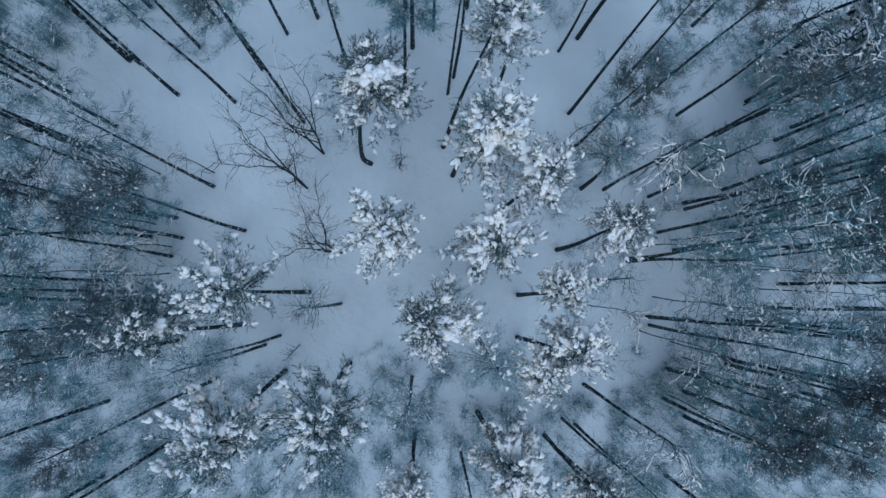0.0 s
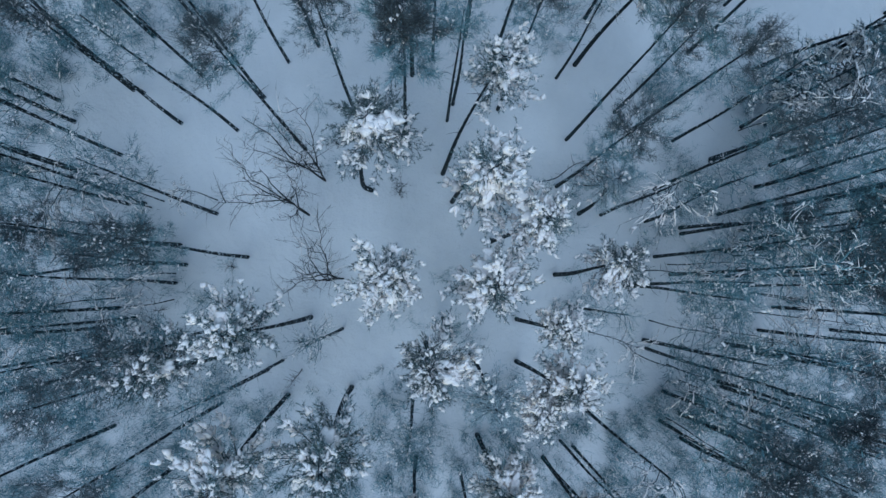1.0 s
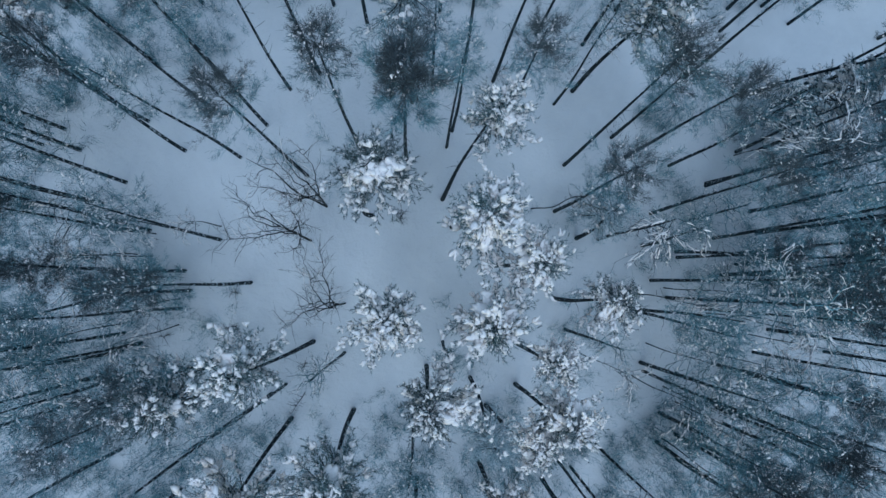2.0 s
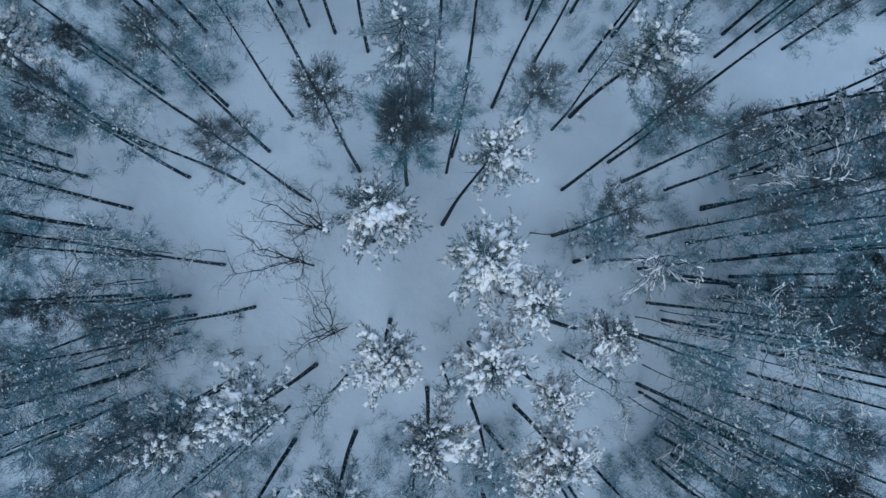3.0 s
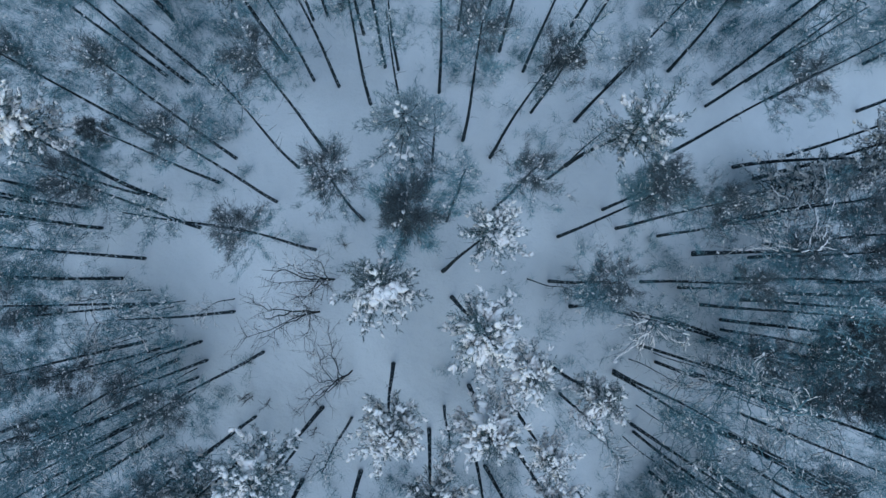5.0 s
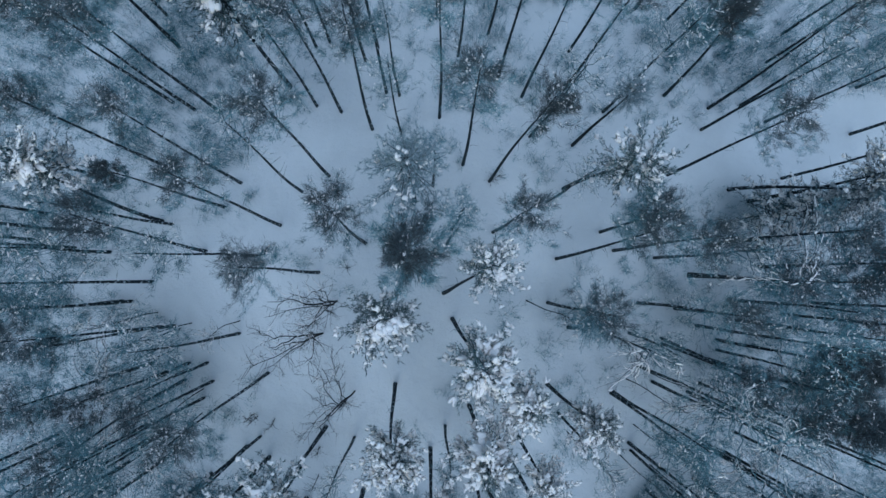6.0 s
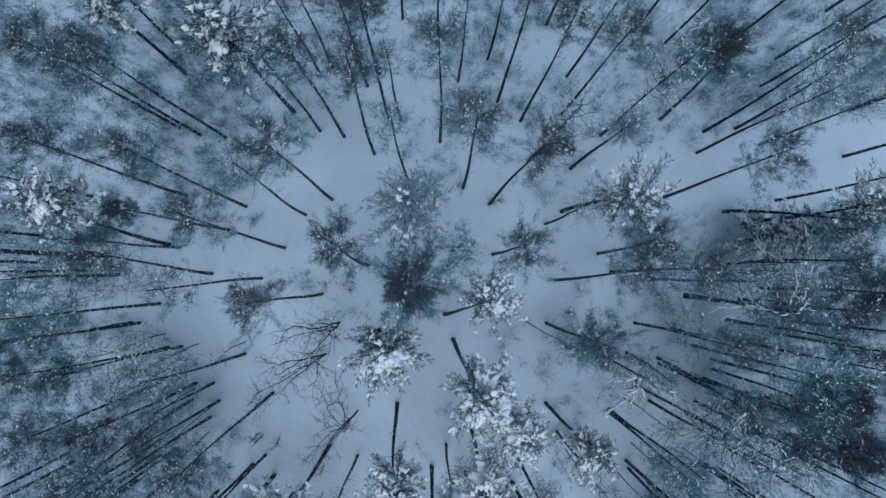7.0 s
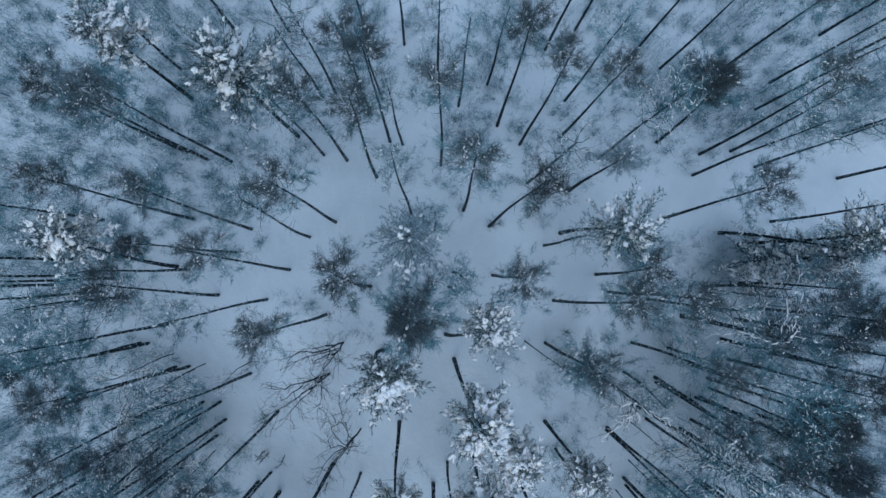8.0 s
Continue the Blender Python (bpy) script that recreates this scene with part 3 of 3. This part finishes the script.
lacy_birch(-10.63, 19.49, 19.2, 1.21, 0.28, 0.78)
lacy_birch(10.56, 18.37, 15.7, 0.92, -0.48, -0.39)
lacy_birch(-31.71, 17.74, 17.4, 1.60, 0.90, -0.47)
rimed_birch(-21.54, 16.77, 17.4, 1.12, 0.90, -0.43)
rimed_birch(-31.11, 16.41, 18.6, 1.21, 0.90, -0.31)
rimed_birch(2.28, 16.11, 18.2, 1.40, -0.11, -0.58)
brown_birch(15.21, 15.65, 13.6, 1.48, -0.16, 0.31)
lacy_birch(-33.13, 15.60, 17.2, 1.33, 0.90, -0.37)
rimed_birch(-29.59, 14.88, 19.2, 1.11, 0.90, -0.43)
rimed_birch(1.83, 14.77, 17.7, 0.83, -0.08, -0.35)
rimed_birch(-26.66, 14.47, 13.9, 2.72, 0.68, -0.44)
rimed_birch(-14.45, 13.95, 19.3, 1.45, 0.07, -0.68)
lacy_birch(19.84, 13.33, 16.7, 1.39, -0.78, -0.28)
rimed_birch(-23.13, 11.92, 19.8, 2.01, 0.90, 0.01)
rimed_birch(-25.57, 10.34, 16.9, 1.16, 0.90, -0.06)
rimed_birch(26.44, 9.62, 15.5, 2.99, -0.90, -0.14)
lacy_birch(33.63, 9.22, 17.1, 1.63, -0.90, -0.09)
lacy_birch(21.50, 8.92, 8.6, 1.60, -0.37, -0.03)
rimed_birch(23.32, 7.44, 19.3, 1.77, -0.90, 0.20)
rimed_birch(-15.87, 7.43, 16.1, 1.80, -0.47, 0.55)
rimed_birch(17.47, 6.87, 13.9, 1.50, -2.35, -0.01)
lacy_birch(25.01, 5.30, 16.4, 1.12, -0.78, 0.04)
rimed_birch(-18.52, 5.03, 9.6, 1.80, -0.53, -0.36)
rimed_birch(23.82, 4.47, 16.5, 1.22, -0.90, 0.66)
lacy_birch(18.09, 4.08, 17.3, 1.43, -0.32, -0.06)
lacy_birch(19.29, 2.70, 18.2, 1.85, -0.60, 0.34)
rimed_birch(-18.75, 2.12, 19.2, 1.22, 0.83, 0.38)
rimed_birch(15.72, 2.04, 16.6, 1.95, -0.26, 0.06)
lacy_birch(-22.98, 0.28, 17.3, 1.70, 0.88, 0.44)
lacy_birch(11.06, 0.27, 13.8, 0.86, -0.37, 0.21)
rimed_birch(-21.68, -0.48, 15.8, 1.61, 0.90, 0.45)
rimed_birch(-30.72, -0.63, 18.1, 1.12, 0.90, 0.55)
rimed_birch(1.44, -0.60, 13.1, 0.98, -0.06, 0.22)
lacy_birch(-14.03, -1.14, 15.7, 1.20, 0.32, 0.41)
lacy_birch(-6.20, -1.38, 13.5, 0.96, 0.17, 0.26)
rimed_birch(26.23, -1.69, 18.8, 1.19, -0.90, 0.45)
rimed_birch(17.07, -2.40, 16.1, 2.59, -0.46, 0.39)
lacy_birch(23.34, -2.69, 15.0, 1.76, -0.87, 0.41)
rimed_birch(-21.51, -2.52, 15.0, 2.67, 0.43, 0.32)
rimed_birch(-10.66, -3.73, 15.4, 0.75, 0.37, 0.40)
lacy_birch(-11.75, -4.42, 15.7, 0.98, 0.42, 0.44)
rimed_birch(18.45, -6.33, 13.9, 2.12, -0.57, 0.45)
rimed_birch(-0.84, -6.81, 15.5, 1.40, 0.01, 0.53)
lacy_birch(10.36, -9.94, 13.8, 0.97, -0.26, 0.57)
lacy_birch(-11.48, -10.26, 15.8, 0.99, 0.32, 0.60)
rimed_birch(11.32, -10.36, 14.9, 0.87, -0.27, 0.23)
rimed_birch(9.16, -11.37, 15.2, 0.98, 0.49, 0.86)
rimed_birch(2.76, -12.32, 13.6, 0.70, 0.01, 0.36)
lacy_birch(18.16, -14.20, 18.9, 1.63, -0.90, 0.81)
brown_birch(-17.47, 38.82, 18.9, 1.56, 0.90, -0.90)
brown_birch(37.16, 37.73, 18.1, 1.67, -0.90, -0.90)
brown_birch(11.20, 36.54, 17.7, 1.61, -0.38, -0.90)
brown_birch(39.94, 35.76, 18.3, 1.11, -0.90, -0.90)
brown_birch(18.96, 35.62, 17.0, 1.47, -0.83, -0.90)
brown_birch(27.40, 34.31, 16.6, 1.57, -0.88, -0.90)
brown_birch(-5.05, 31.01, 18.2, 1.40, 0.18, -0.90)
brown_birch(6.58, 29.43, 19.7, 1.53, -0.46, 0.20)
brown_birch(12.37, 28.34, 18.2, 1.40, -0.46, -0.84)
brown_birch(8.61, 27.67, 19.4, 1.24, -0.18, 0.13)
brown_birch(-21.66, 27.34, 18.1, 1.45, -0.18, -0.34)
brown_birch(-19.82, 26.72, 18.7, 1.55, 0.74, -0.82)
brown_birch(25.25, 26.56, 18.6, 1.60, -0.84, 0.48)
brown_birch(1.35, 25.84, 20.5, 1.37, -0.35, 0.30)
brown_birch(-7.20, 26.47, 18.7, 1.43, -0.25, -0.19)
lacy_birch(15.83, 26.32, 17.4, 1.60, -0.08, 0.08)
brown_birch(-4.51, 24.88, 20.0, 1.58, 0.78, 0.40)
brown_birch(37.96, 24.13, 16.4, 1.47, -0.90, -0.64)
brown_birch(5.61, 20.21, 20.5, 1.43, 0.73, -0.03)
brown_birch(3.32, 21.67, 20.5, 1.55, -0.53, 0.28)
brown_birch(-20.99, 21.28, 19.1, 1.41, 0.02, 0.23)
brown_birch(-8.30, 20.83, 20.3, 1.65, 0.08, 0.10)
brown_birch(21.33, 20.62, 16.9, 1.61, -0.03, 0.14)
brown_birch(31.52, 20.20, 16.2, 1.13, -0.90, -0.27)
brown_birch(-15.82, 20.28, 19.4, 1.30, 0.11, 0.46)
brown_birch(-17.19, 18.21, 17.8, 0.80, 0.28, -0.55)
brown_birch(-12.45, 16.58, 19.6, 1.41, 0.07, 0.69)
brown_birch(-27.91, 16.11, 17.3, 1.39, 0.90, -0.40)
brown_birch(5.84, 15.75, 18.5, 1.45, -0.32, -0.42)
brown_birch(-5.17, 14.94, 16.8, 1.62, -0.02, 0.90)
brown_birch(-18.69, 14.43, 16.7, 1.62, -0.09, 1.15)
brown_birch(16.30, 14.03, 16.3, 1.65, 0.46, -0.12)
brown_birch(-1.36, 13.80, 20.3, 2.05, 0.55, -0.50)
brown_birch(11.28, 13.37, 20.2, 1.50, 0.14, 0.73)
brown_birch(-9.20, 12.50, 19.0, 1.44, -0.02, 0.04)
brown_birch(28.97, 12.43, 15.5, 1.87, -0.28, -0.19)
brown_birch(10.40, 9.61, 16.2, 1.65, -0.01, -0.02)
brown_birch(18.29, 9.45, 17.0, 1.39, -0.65, -0.06)
rimed_birch(30.74, 8.29, 18.7, 1.47, -0.90, 0.04)
brown_birch(-21.26, 8.18, 17.5, 1.50, -0.41, 0.69)
rimed_birch(20.28, 5.90, 16.1, 1.60, -0.75, -0.62)
brown_birch(-23.09, 5.10, 17.1, 1.57, 0.90, 0.12)
rimed_birch(40.43, 4.53, 18.9, 1.57, -0.90, 0.13)
brown_birch(-13.44, 4.09, 18.8, 1.38, 0.84, -0.14)
brown_birch(-20.39, 3.62, 16.7, 1.50, 0.38, -1.51)
lacy_birch(29.28, 2.84, 12.8, 1.85, -2.14, 1.10)
brown_birch(27.82, 2.87, 14.4, 2.69, -0.90, -0.45)
lacy_birch(22.30, 1.79, 16.4, 1.19, -0.73, 0.26)
rimed_birch(15.66, 1.80, 15.9, 1.57, 0.01, -0.68)
brown_birch(27.45, 0.09, 18.9, 1.10, -0.90, 0.27)
brown_birch(-23.09, -1.07, 18.3, 1.16, 0.90, 0.90)
brown_birch(-30.23, -1.35, 15.9, 1.56, 0.90, 0.34)
rimed_birch(32.03, -1.71, 16.3, 1.30, -0.90, 0.35)
brown_birch(-15.14, -1.89, 16.8, 1.69, 0.62, 0.39)
brown_birch(-24.89, -3.02, 15.7, 1.22, 0.90, 0.34)
lacy_birch(25.35, -3.35, 17.7, 1.34, -0.90, 0.37)
rimed_birch(17.20, -3.03, 19.2, 1.13, 0.06, -0.21)
brown_birch(-18.08, -4.04, 16.5, 1.60, 0.75, 0.69)
brown_birch(-26.44, -4.89, 16.7, 1.35, 0.90, 0.52)
rimed_birch(27.21, -6.30, 17.2, 1.28, -0.90, 0.58)
lacy_birch(23.58, -7.25, 15.0, 1.85, -0.90, 0.50)
brown_birch(-15.12, -6.84, 16.8, 1.50, -0.83, -0.42)
lacy_birch(28.82, -8.17, 18.8, 1.63, -0.90, 0.77)
brown_birch(-22.94, -8.41, 16.8, 1.58, 0.90, 0.55)
rimed_birch(19.76, -9.90, 13.9, 2.73, -0.50, 0.60)
brown_birch(-18.44, -11.43, 17.9, 1.42, 0.90, 0.56)
brown_birch(-23.10, -13.77, 18.0, 1.26, 0.90, 0.90)
grey_pine(12.99, 23.32, 14.9, 1.30, 0.26, -0.21)
grey_pine(-0.91, 18.48, 19.9, 2.20, 0.10, -0.72)
grey_pine(12.16, 7.45, 9.4, 1.95, -0.21, 1.02)
grey_pine(3.55, -3.40, 17.1, 1.43, -0.49, -0.14)
bare_tree(-7.64, 10.01, 1.1, 0.70)
bare_tree(-8.83, 7.32, 1.0, 0.80)
alder_clump(-6.15, 2.43, 1.0, 1.00)
sapling(5.61, 20.14, 4.0, 0.90)
sapling(-6.63, 12.85, 1.2, 0.40)
sapling(12.27, 10.52, 1.6, 0.60)
sapling(-1.88, 8.88, 3.2, 1.20)
sapling(16.55, 8.30, 3.0, 0.60)
sapling(-14.44, 3.26, 1.2, 0.40)
sapling(-14.51, 0.73, 3.0, 0.60)
sapling(-14.22, 0.52, 2.6, 0.70)
sapling(-12.83, 0.29, 3.0, 0.50)
sapling(-19.57, 0.15, 1.4, 0.40)
sapling(-9.04, -2.14, 2.2, 0.50)
sapling(-9.24, -4.40, 4.0, 0.60)
snowy_pine(-21.20, 32.30, 16.1, 2.00, 0.54, -0.81, pick=0)
snowy_pine(-11.62, 28.70, 18.8, 2.60, -0.04, -0.75, pick=5)
snowy_pine(12.09, 19.48, 17.1, 2.20, 0.41, -1.15, pick=5)
snowy_pine(28.43, 18.17, 17.1, 1.80, -0.90, -0.41, pick=5)
snowy_pine(-22.34, 17.01, 18.2, 1.83, 1.00, 1.41, pick=4)
snowy_pine(1.46, 10.56, 17.2, 1.75, 2.18, 1.82, pick=4)
snowy_pine(-3.95, 9.27, 17.8, 2.10, 1.47, 0.32, pick=2, face=-75, hook=-0.75)
snowy_pine(2.19, 8.38, 18.5, 2.15, 0.76, -1.28, pick=1)
snowy_pine(5.24, 5.29, 18.2, 1.55, 0.37, -0.43, pick=1)
snowy_pine(-2.75, 2.96, 18.7, 1.65, 0.99, -0.50, pick=3)
snowy_pine(10.17, 2.70, 15.5, 1.50, -0.10, 0.41, pick=0)
snowy_pine(3.49, 1.05, 18.0, 1.90, -0.29, 0.80, pick=1)
snowy_pine(-8.59, -0.50, 17.3, 1.90, -0.18, 0.42, pick=4)
snowy_pine(7.15, -0.74, 15.8, 1.25, -0.36, 0.46, pick=3)
snowy_pine(0.16, -2.49, 18.2, 1.70, 0.07, 0.78, pick=0)
snowy_pine(-13.31, -2.87, 16.3, 1.95, 0.29, 0.94, pick=5)
snowy_pine(7.07, -3.94, 16.1, 1.60, 0.15, 0.92, pick=1)
snowy_pine(4.72, -5.55, 15.0, 1.35, 1.30, 0.93, pick=3)
snowy_pine(-5.50, -5.80, 17.1, 2.48, 0.80, -0.64, pick=5)
snowy_pine(-10.25, -6.33, 16.7, 2.10, 0.78, -0.94, pick=0)
snowy_pine(4.04, -9.44, 13.8, 2.13, 0.43, 0.14, pick=1)
snowy_pine(-0.59, -11.03, 13.9, 1.21, 0.00, 0.57, pick=3)
snowy_pine(9.02, -11.16, 13.9, 1.51, -0.23, 0.60, pick=0)
thin_birch(8.52, 9.85, 13.0, 0.90)
lacy_birch(25.39, 14.48, 12.8, 2.00, -0.72, -0.21)
lacy_birch(22.80, 11.70, 15.5, 2.00, -0.26, -0.45)
lacy_birch(13.95, 7.40, 14.6, 2.10, -0.49, -0.01, face=-95)
lacy_birch(12.03, -7.42, 13.7, 2.00, 1.09, -1.02)
spruce(26.66, 19.26, 15.0, 3.40, 1.20, -2.80)
feathery_birch(25.19, 14.18, 9.0, 2.20)
feathery_birch(27.68, 13.78, 10.0, 2.40)
feathery_birch(28.59, 17.75, 12.0, 2.00)
feathery_birch(20.46, -6.34, 12.0, 2.20)
feathery_birch(18.57, -8.31, 11.0, 1.90)
feathery_birch(18.78, -4.25, 10.0, 1.80)
feathery_birch(-20.13, 4.55, 11.0, 1.90)
feathery_birch(-18.84, 2.86, 9.0, 1.70)
feathery_birch(-20.82, 7.91, 12.0, 1.90)
feathery_birch(-15.87, 8.50, 8.0, 1.30)
feathery_birch(-22.70, 9.30, 10.0, 1.90)
brown_birch(27.38, 14.67, 15.0, 1.70, -0.90, -0.27)
brown_birch(27.67, 11.39, 15.0, 1.60, -0.90, -0.15)
brown_birch(19.66, -8.02, 14.4, 1.60, -0.55, 0.58)
brown_birch(21.64, -8.72, 15.0, 1.60, -0.65, 0.62)
brown_birch(-20.03, 5.04, 15.0, 1.50)
brown_birch(-18.02, 3.50, 13.0, 1.20)
brown_birch(18.13, -8.53, 14.0, 1.60)
brown_birch(23.09, -6.00, 14.0, 1.50)
brown_birch(20.21, 6.37, 15.0, 1.64, -0.70, -1.29)
brown_birch(22.82, 11.89, 14.0, 1.55, 0.21, -0.73)
brown_birch(24.99, 6.16, 16.0, 1.80)
brown_birch(24.22, 4.52, 15.0, 1.60)
brown_birch(26.86, 7.82, 16.0, 1.70)
brown_birch(-24.83, 10.30, 16.0, 1.40)
brown_birch(-22.46, 8.15, 14.0, 1.20)
feathery_birch(19.11, 3.49, 11.2, 2.00)
feathery_birch(22.51, 1.44, 11.2, 2.10)
feathery_birch(17.55, -0.87, 11.2, 1.80)
feathery_birch(22.04, -1.40, 10.2, 2.00)
feathery_birch(16.28, -3.39, 10.2, 1.80)
feathery_birch(24.40, 4.15, 11.2, 2.10)
feathery_birch(11.78, -1.30, 10.2, 1.60)
feathery_birch(25.92, -0.28, 11.2, 2.00)
feathery_birch(19.72, -5.47, 10.2, 2.00)
feathery_birch(-19.88, 8.38, 11.2, 1.90)
feathery_birch(-22.21, 6.32, 11.2, 1.70)
feathery_birch(-21.58, 4.29, 10.2, 1.70)
feathery_birch(-23.07, 1.04, 11.2, 1.80)
feathery_birch(-23.99, -2.48, 10.2, 1.80)
feathery_birch(-18.88, 0.90, 10.2, 1.50)
feathery_birch(17.04, 2.96, 10.2, 1.60)
feathery_birch(25.65, 1.19, 11.2, 1.90)
feathery_birch(-21.34, 6.18, 10.2, 1.70)
brown_birch(23.33, 2.51, 14.0, 1.40)
brown_birch(23.98, -2.83, 14.0, 1.50)
brown_birch(22.51, -5.51, 13.5, 1.40)


# ---- undergrowth ----
def clear_of(x, y):
    """How open the floor is: 1 in the glades and along the ride, 0 in the thickets."""
    best = 0.0
    for ax, ay, bx, by, w in ((-23, 15, -12, 8, 4.3), (-14, 8, 3, 6, 3.2), (-12, 1, -6, -3, 3.0), (24, 22, 45, 25, 3.5), (10, 12, 14, 20, 2.2), (14, 20, 24, 23, 2.5), (-9, 24, -3, 30, 2.0), (17, -1, 24, 0, 2.0)):
        t = max(0.0, min(1.0, ((x - ax) * (bx - ax) + (y - ay) * (by - ay)) / ((bx - ax) ** 2 + (by - ay) ** 2)))
        d = math.hypot(x - ax - t * (bx - ax), y - ay - t * (by - ay))
        best = max(best, 1.0 - d / (w * 1.5))
    return max(0.0, best)


def undergrowth():
    """Thickets of rimed shrubs and saplings, too fine to tell apart; thickened outward to imitate shade."""
    random.seed(77)
    s = Soup()
    made = 0
    while made < 3700:
        x, y = random.uniform(-44, 48), random.uniform(-19, 47)
        edge = min(1.0, max(0.0, (abs(x - 1) - 4) / 16))
        low = min(1.0, max(0.0, (-2 - y) / 7))
        high = min(1.0, max(0.0, (y - 20) / 12))
        thick = 0.05 + 0.95 * max(edge * edge, low * 0.85, high * 0.55)
        thick *= 0.5 + 0.9 * max(0.0, noise.noise(Vector((x * 0.13, y * 0.13, 5))) + 0.35)
        # Extra shrubs at the outskirts darken the snow there in place of shade.
        thick *= 2.3 if x < -23 or y < -8 else 1.0
        thick *= 1.3 if x > 29 else 1.0
        thick *= 0.35 if -22 < x < -12 and -2 < y < 8 else 0.6 if -22 < x < -12 and y < 22 else 1.0
        thick *= 2.4 if x < -15 and y > 21 else 1.6 if x < -27 and y > 10 else 1.0
        thick *= 0.35 if 14 < x < 27 and -5 < y < 2 else 0.3 if 12 < x < 28 and 2 < y < 16 else 1.0
        if random.random() > thick or random.random() < clear_of(x, y) * 2.4:
            continue
        made += 1
        c = Vector((x, y, ground_z(x, y)))
        tall, wide = random.uniform(0.8, 2.6) + (2.5 if random.random() < 0.3 else 0.0), random.uniform(0.7, 2.3)
        slot = 2 if random.random() < 0.3 else 0
        for _ in range(random.randint(5, 9)):
            a, r = random.uniform(0, 6.28), wide * random.uniform(0.1, 1.0)
            foot = c + Vector((math.cos(a) * r * 0.5, math.sin(a) * r * 0.5, -0.05))
            tip = c + Vector((math.cos(a) * r, math.sin(a) * r, tall * random.uniform(0.5, 1.0)))
            mid = foot.lerp(tip, 0.5) + rand_dir(0.06)
            s.twig(foot, tip - foot, 1.0, 0.013, slot)
            for _ in range(20):
                q = random.uniform(0.15, 1.0)
                p = foot.lerp(mid, q * 2) if q < 0.5 else mid.lerp(tip, q * 2 - 1)
                d = ((tip - foot).normalized() * 0.4 + rand_dir(0.6)).normalized()
                p = p + rand_dir(0.13)
                s.twig(p, d, random.uniform(0.25, 0.85), random.uniform(0.006, 0.013), slot)
            if random.random() < 0.35:
                p = mid.lerp(tip, random.random())
                for _ in range(4):
                    s.twig(p + rand_dir(0.05), (d + rand_dir(0.6)).normalized(), random.uniform(0.2, 0.5), random.uniform(0.012, 0.026), 1)
            if random.random() < 0.2:
                w = random.uniform(0.02, 0.05)
                s.lump(mid.lerp(tip, random.random()), d, w * random.uniform(1, 3), w, w * 0.8, 1)
    g = new("undergrowth", s.mesh("undergrowth", [SHRUB, SNOW, TWIG], False))
    tagged(g, "thin leafless shrubs and saplings standing in the snow", "undergrowth", "", "stuff")


undergrowth()


def forest_beyond():
    """An added ring of wood, out of view, that dims the edges; plain thin trees, uncounted."""
    random.seed(123)
    s = Soup()
    made = 0
    while made < 320:
        # Kept outside the visible ground; it only blocks light from the low sky.
        x, y = random.uniform(-85, 90), random.uniform(-62, 90)
        if -43 < x < 49 and -19 < y < 47:
            continue
        made += 1
        h = random.uniform(13, 18)
        z = ground_z(x, y)
        foot = Vector((x, y, z - 0.2))
        top = Vector((x + random.gauss(0, 0.2), y + random.gauss(0, 0.2), z + h))
        s.tube([foot, foot.lerp(top, 0.5), top], [0.15, 0.10, 0.03], 5, 0)
        r = random.uniform(1.2, 2.0)
        for _ in range(240):
            k = random.random()
            a = random.uniform(0, 6.28)
            q = r * math.sqrt(random.random()) * (0.35 + 0.65 * k)
            p = Vector((x + math.cos(a) * q, y + math.sin(a) * q, z + h - 0.3 - 4.5 * k))
            d = Vector((math.cos(a), math.sin(a), random.uniform(0.1, 1.2))).normalized()
            s.twig(p, (d + rand_dir(0.4)).normalized(), random.uniform(0.4, 0.9), random.uniform(0.015, 0.035), 1)
        for _ in range(10):
            k, a = random.random(), random.uniform(0, 6.28)
            q = r * random.random()
            w = random.uniform(0.04, 0.12)
            s.lump(Vector((x + math.cos(a) * q, y + math.sin(a) * q, z + h - 0.2 - 4 * k)), Vector((math.cos(a), math.sin(a), 0)), w * 2.5, w, w * 0.7, 2)
    g = new("forest_beyond", s.mesh("forest_beyond", [BIRCH, SHRUB, SNOW], False))
    tagged(g, "unseen ring of plain leafless trees added to cut low sky light", "forest", "", "stuff")


forest_beyond()
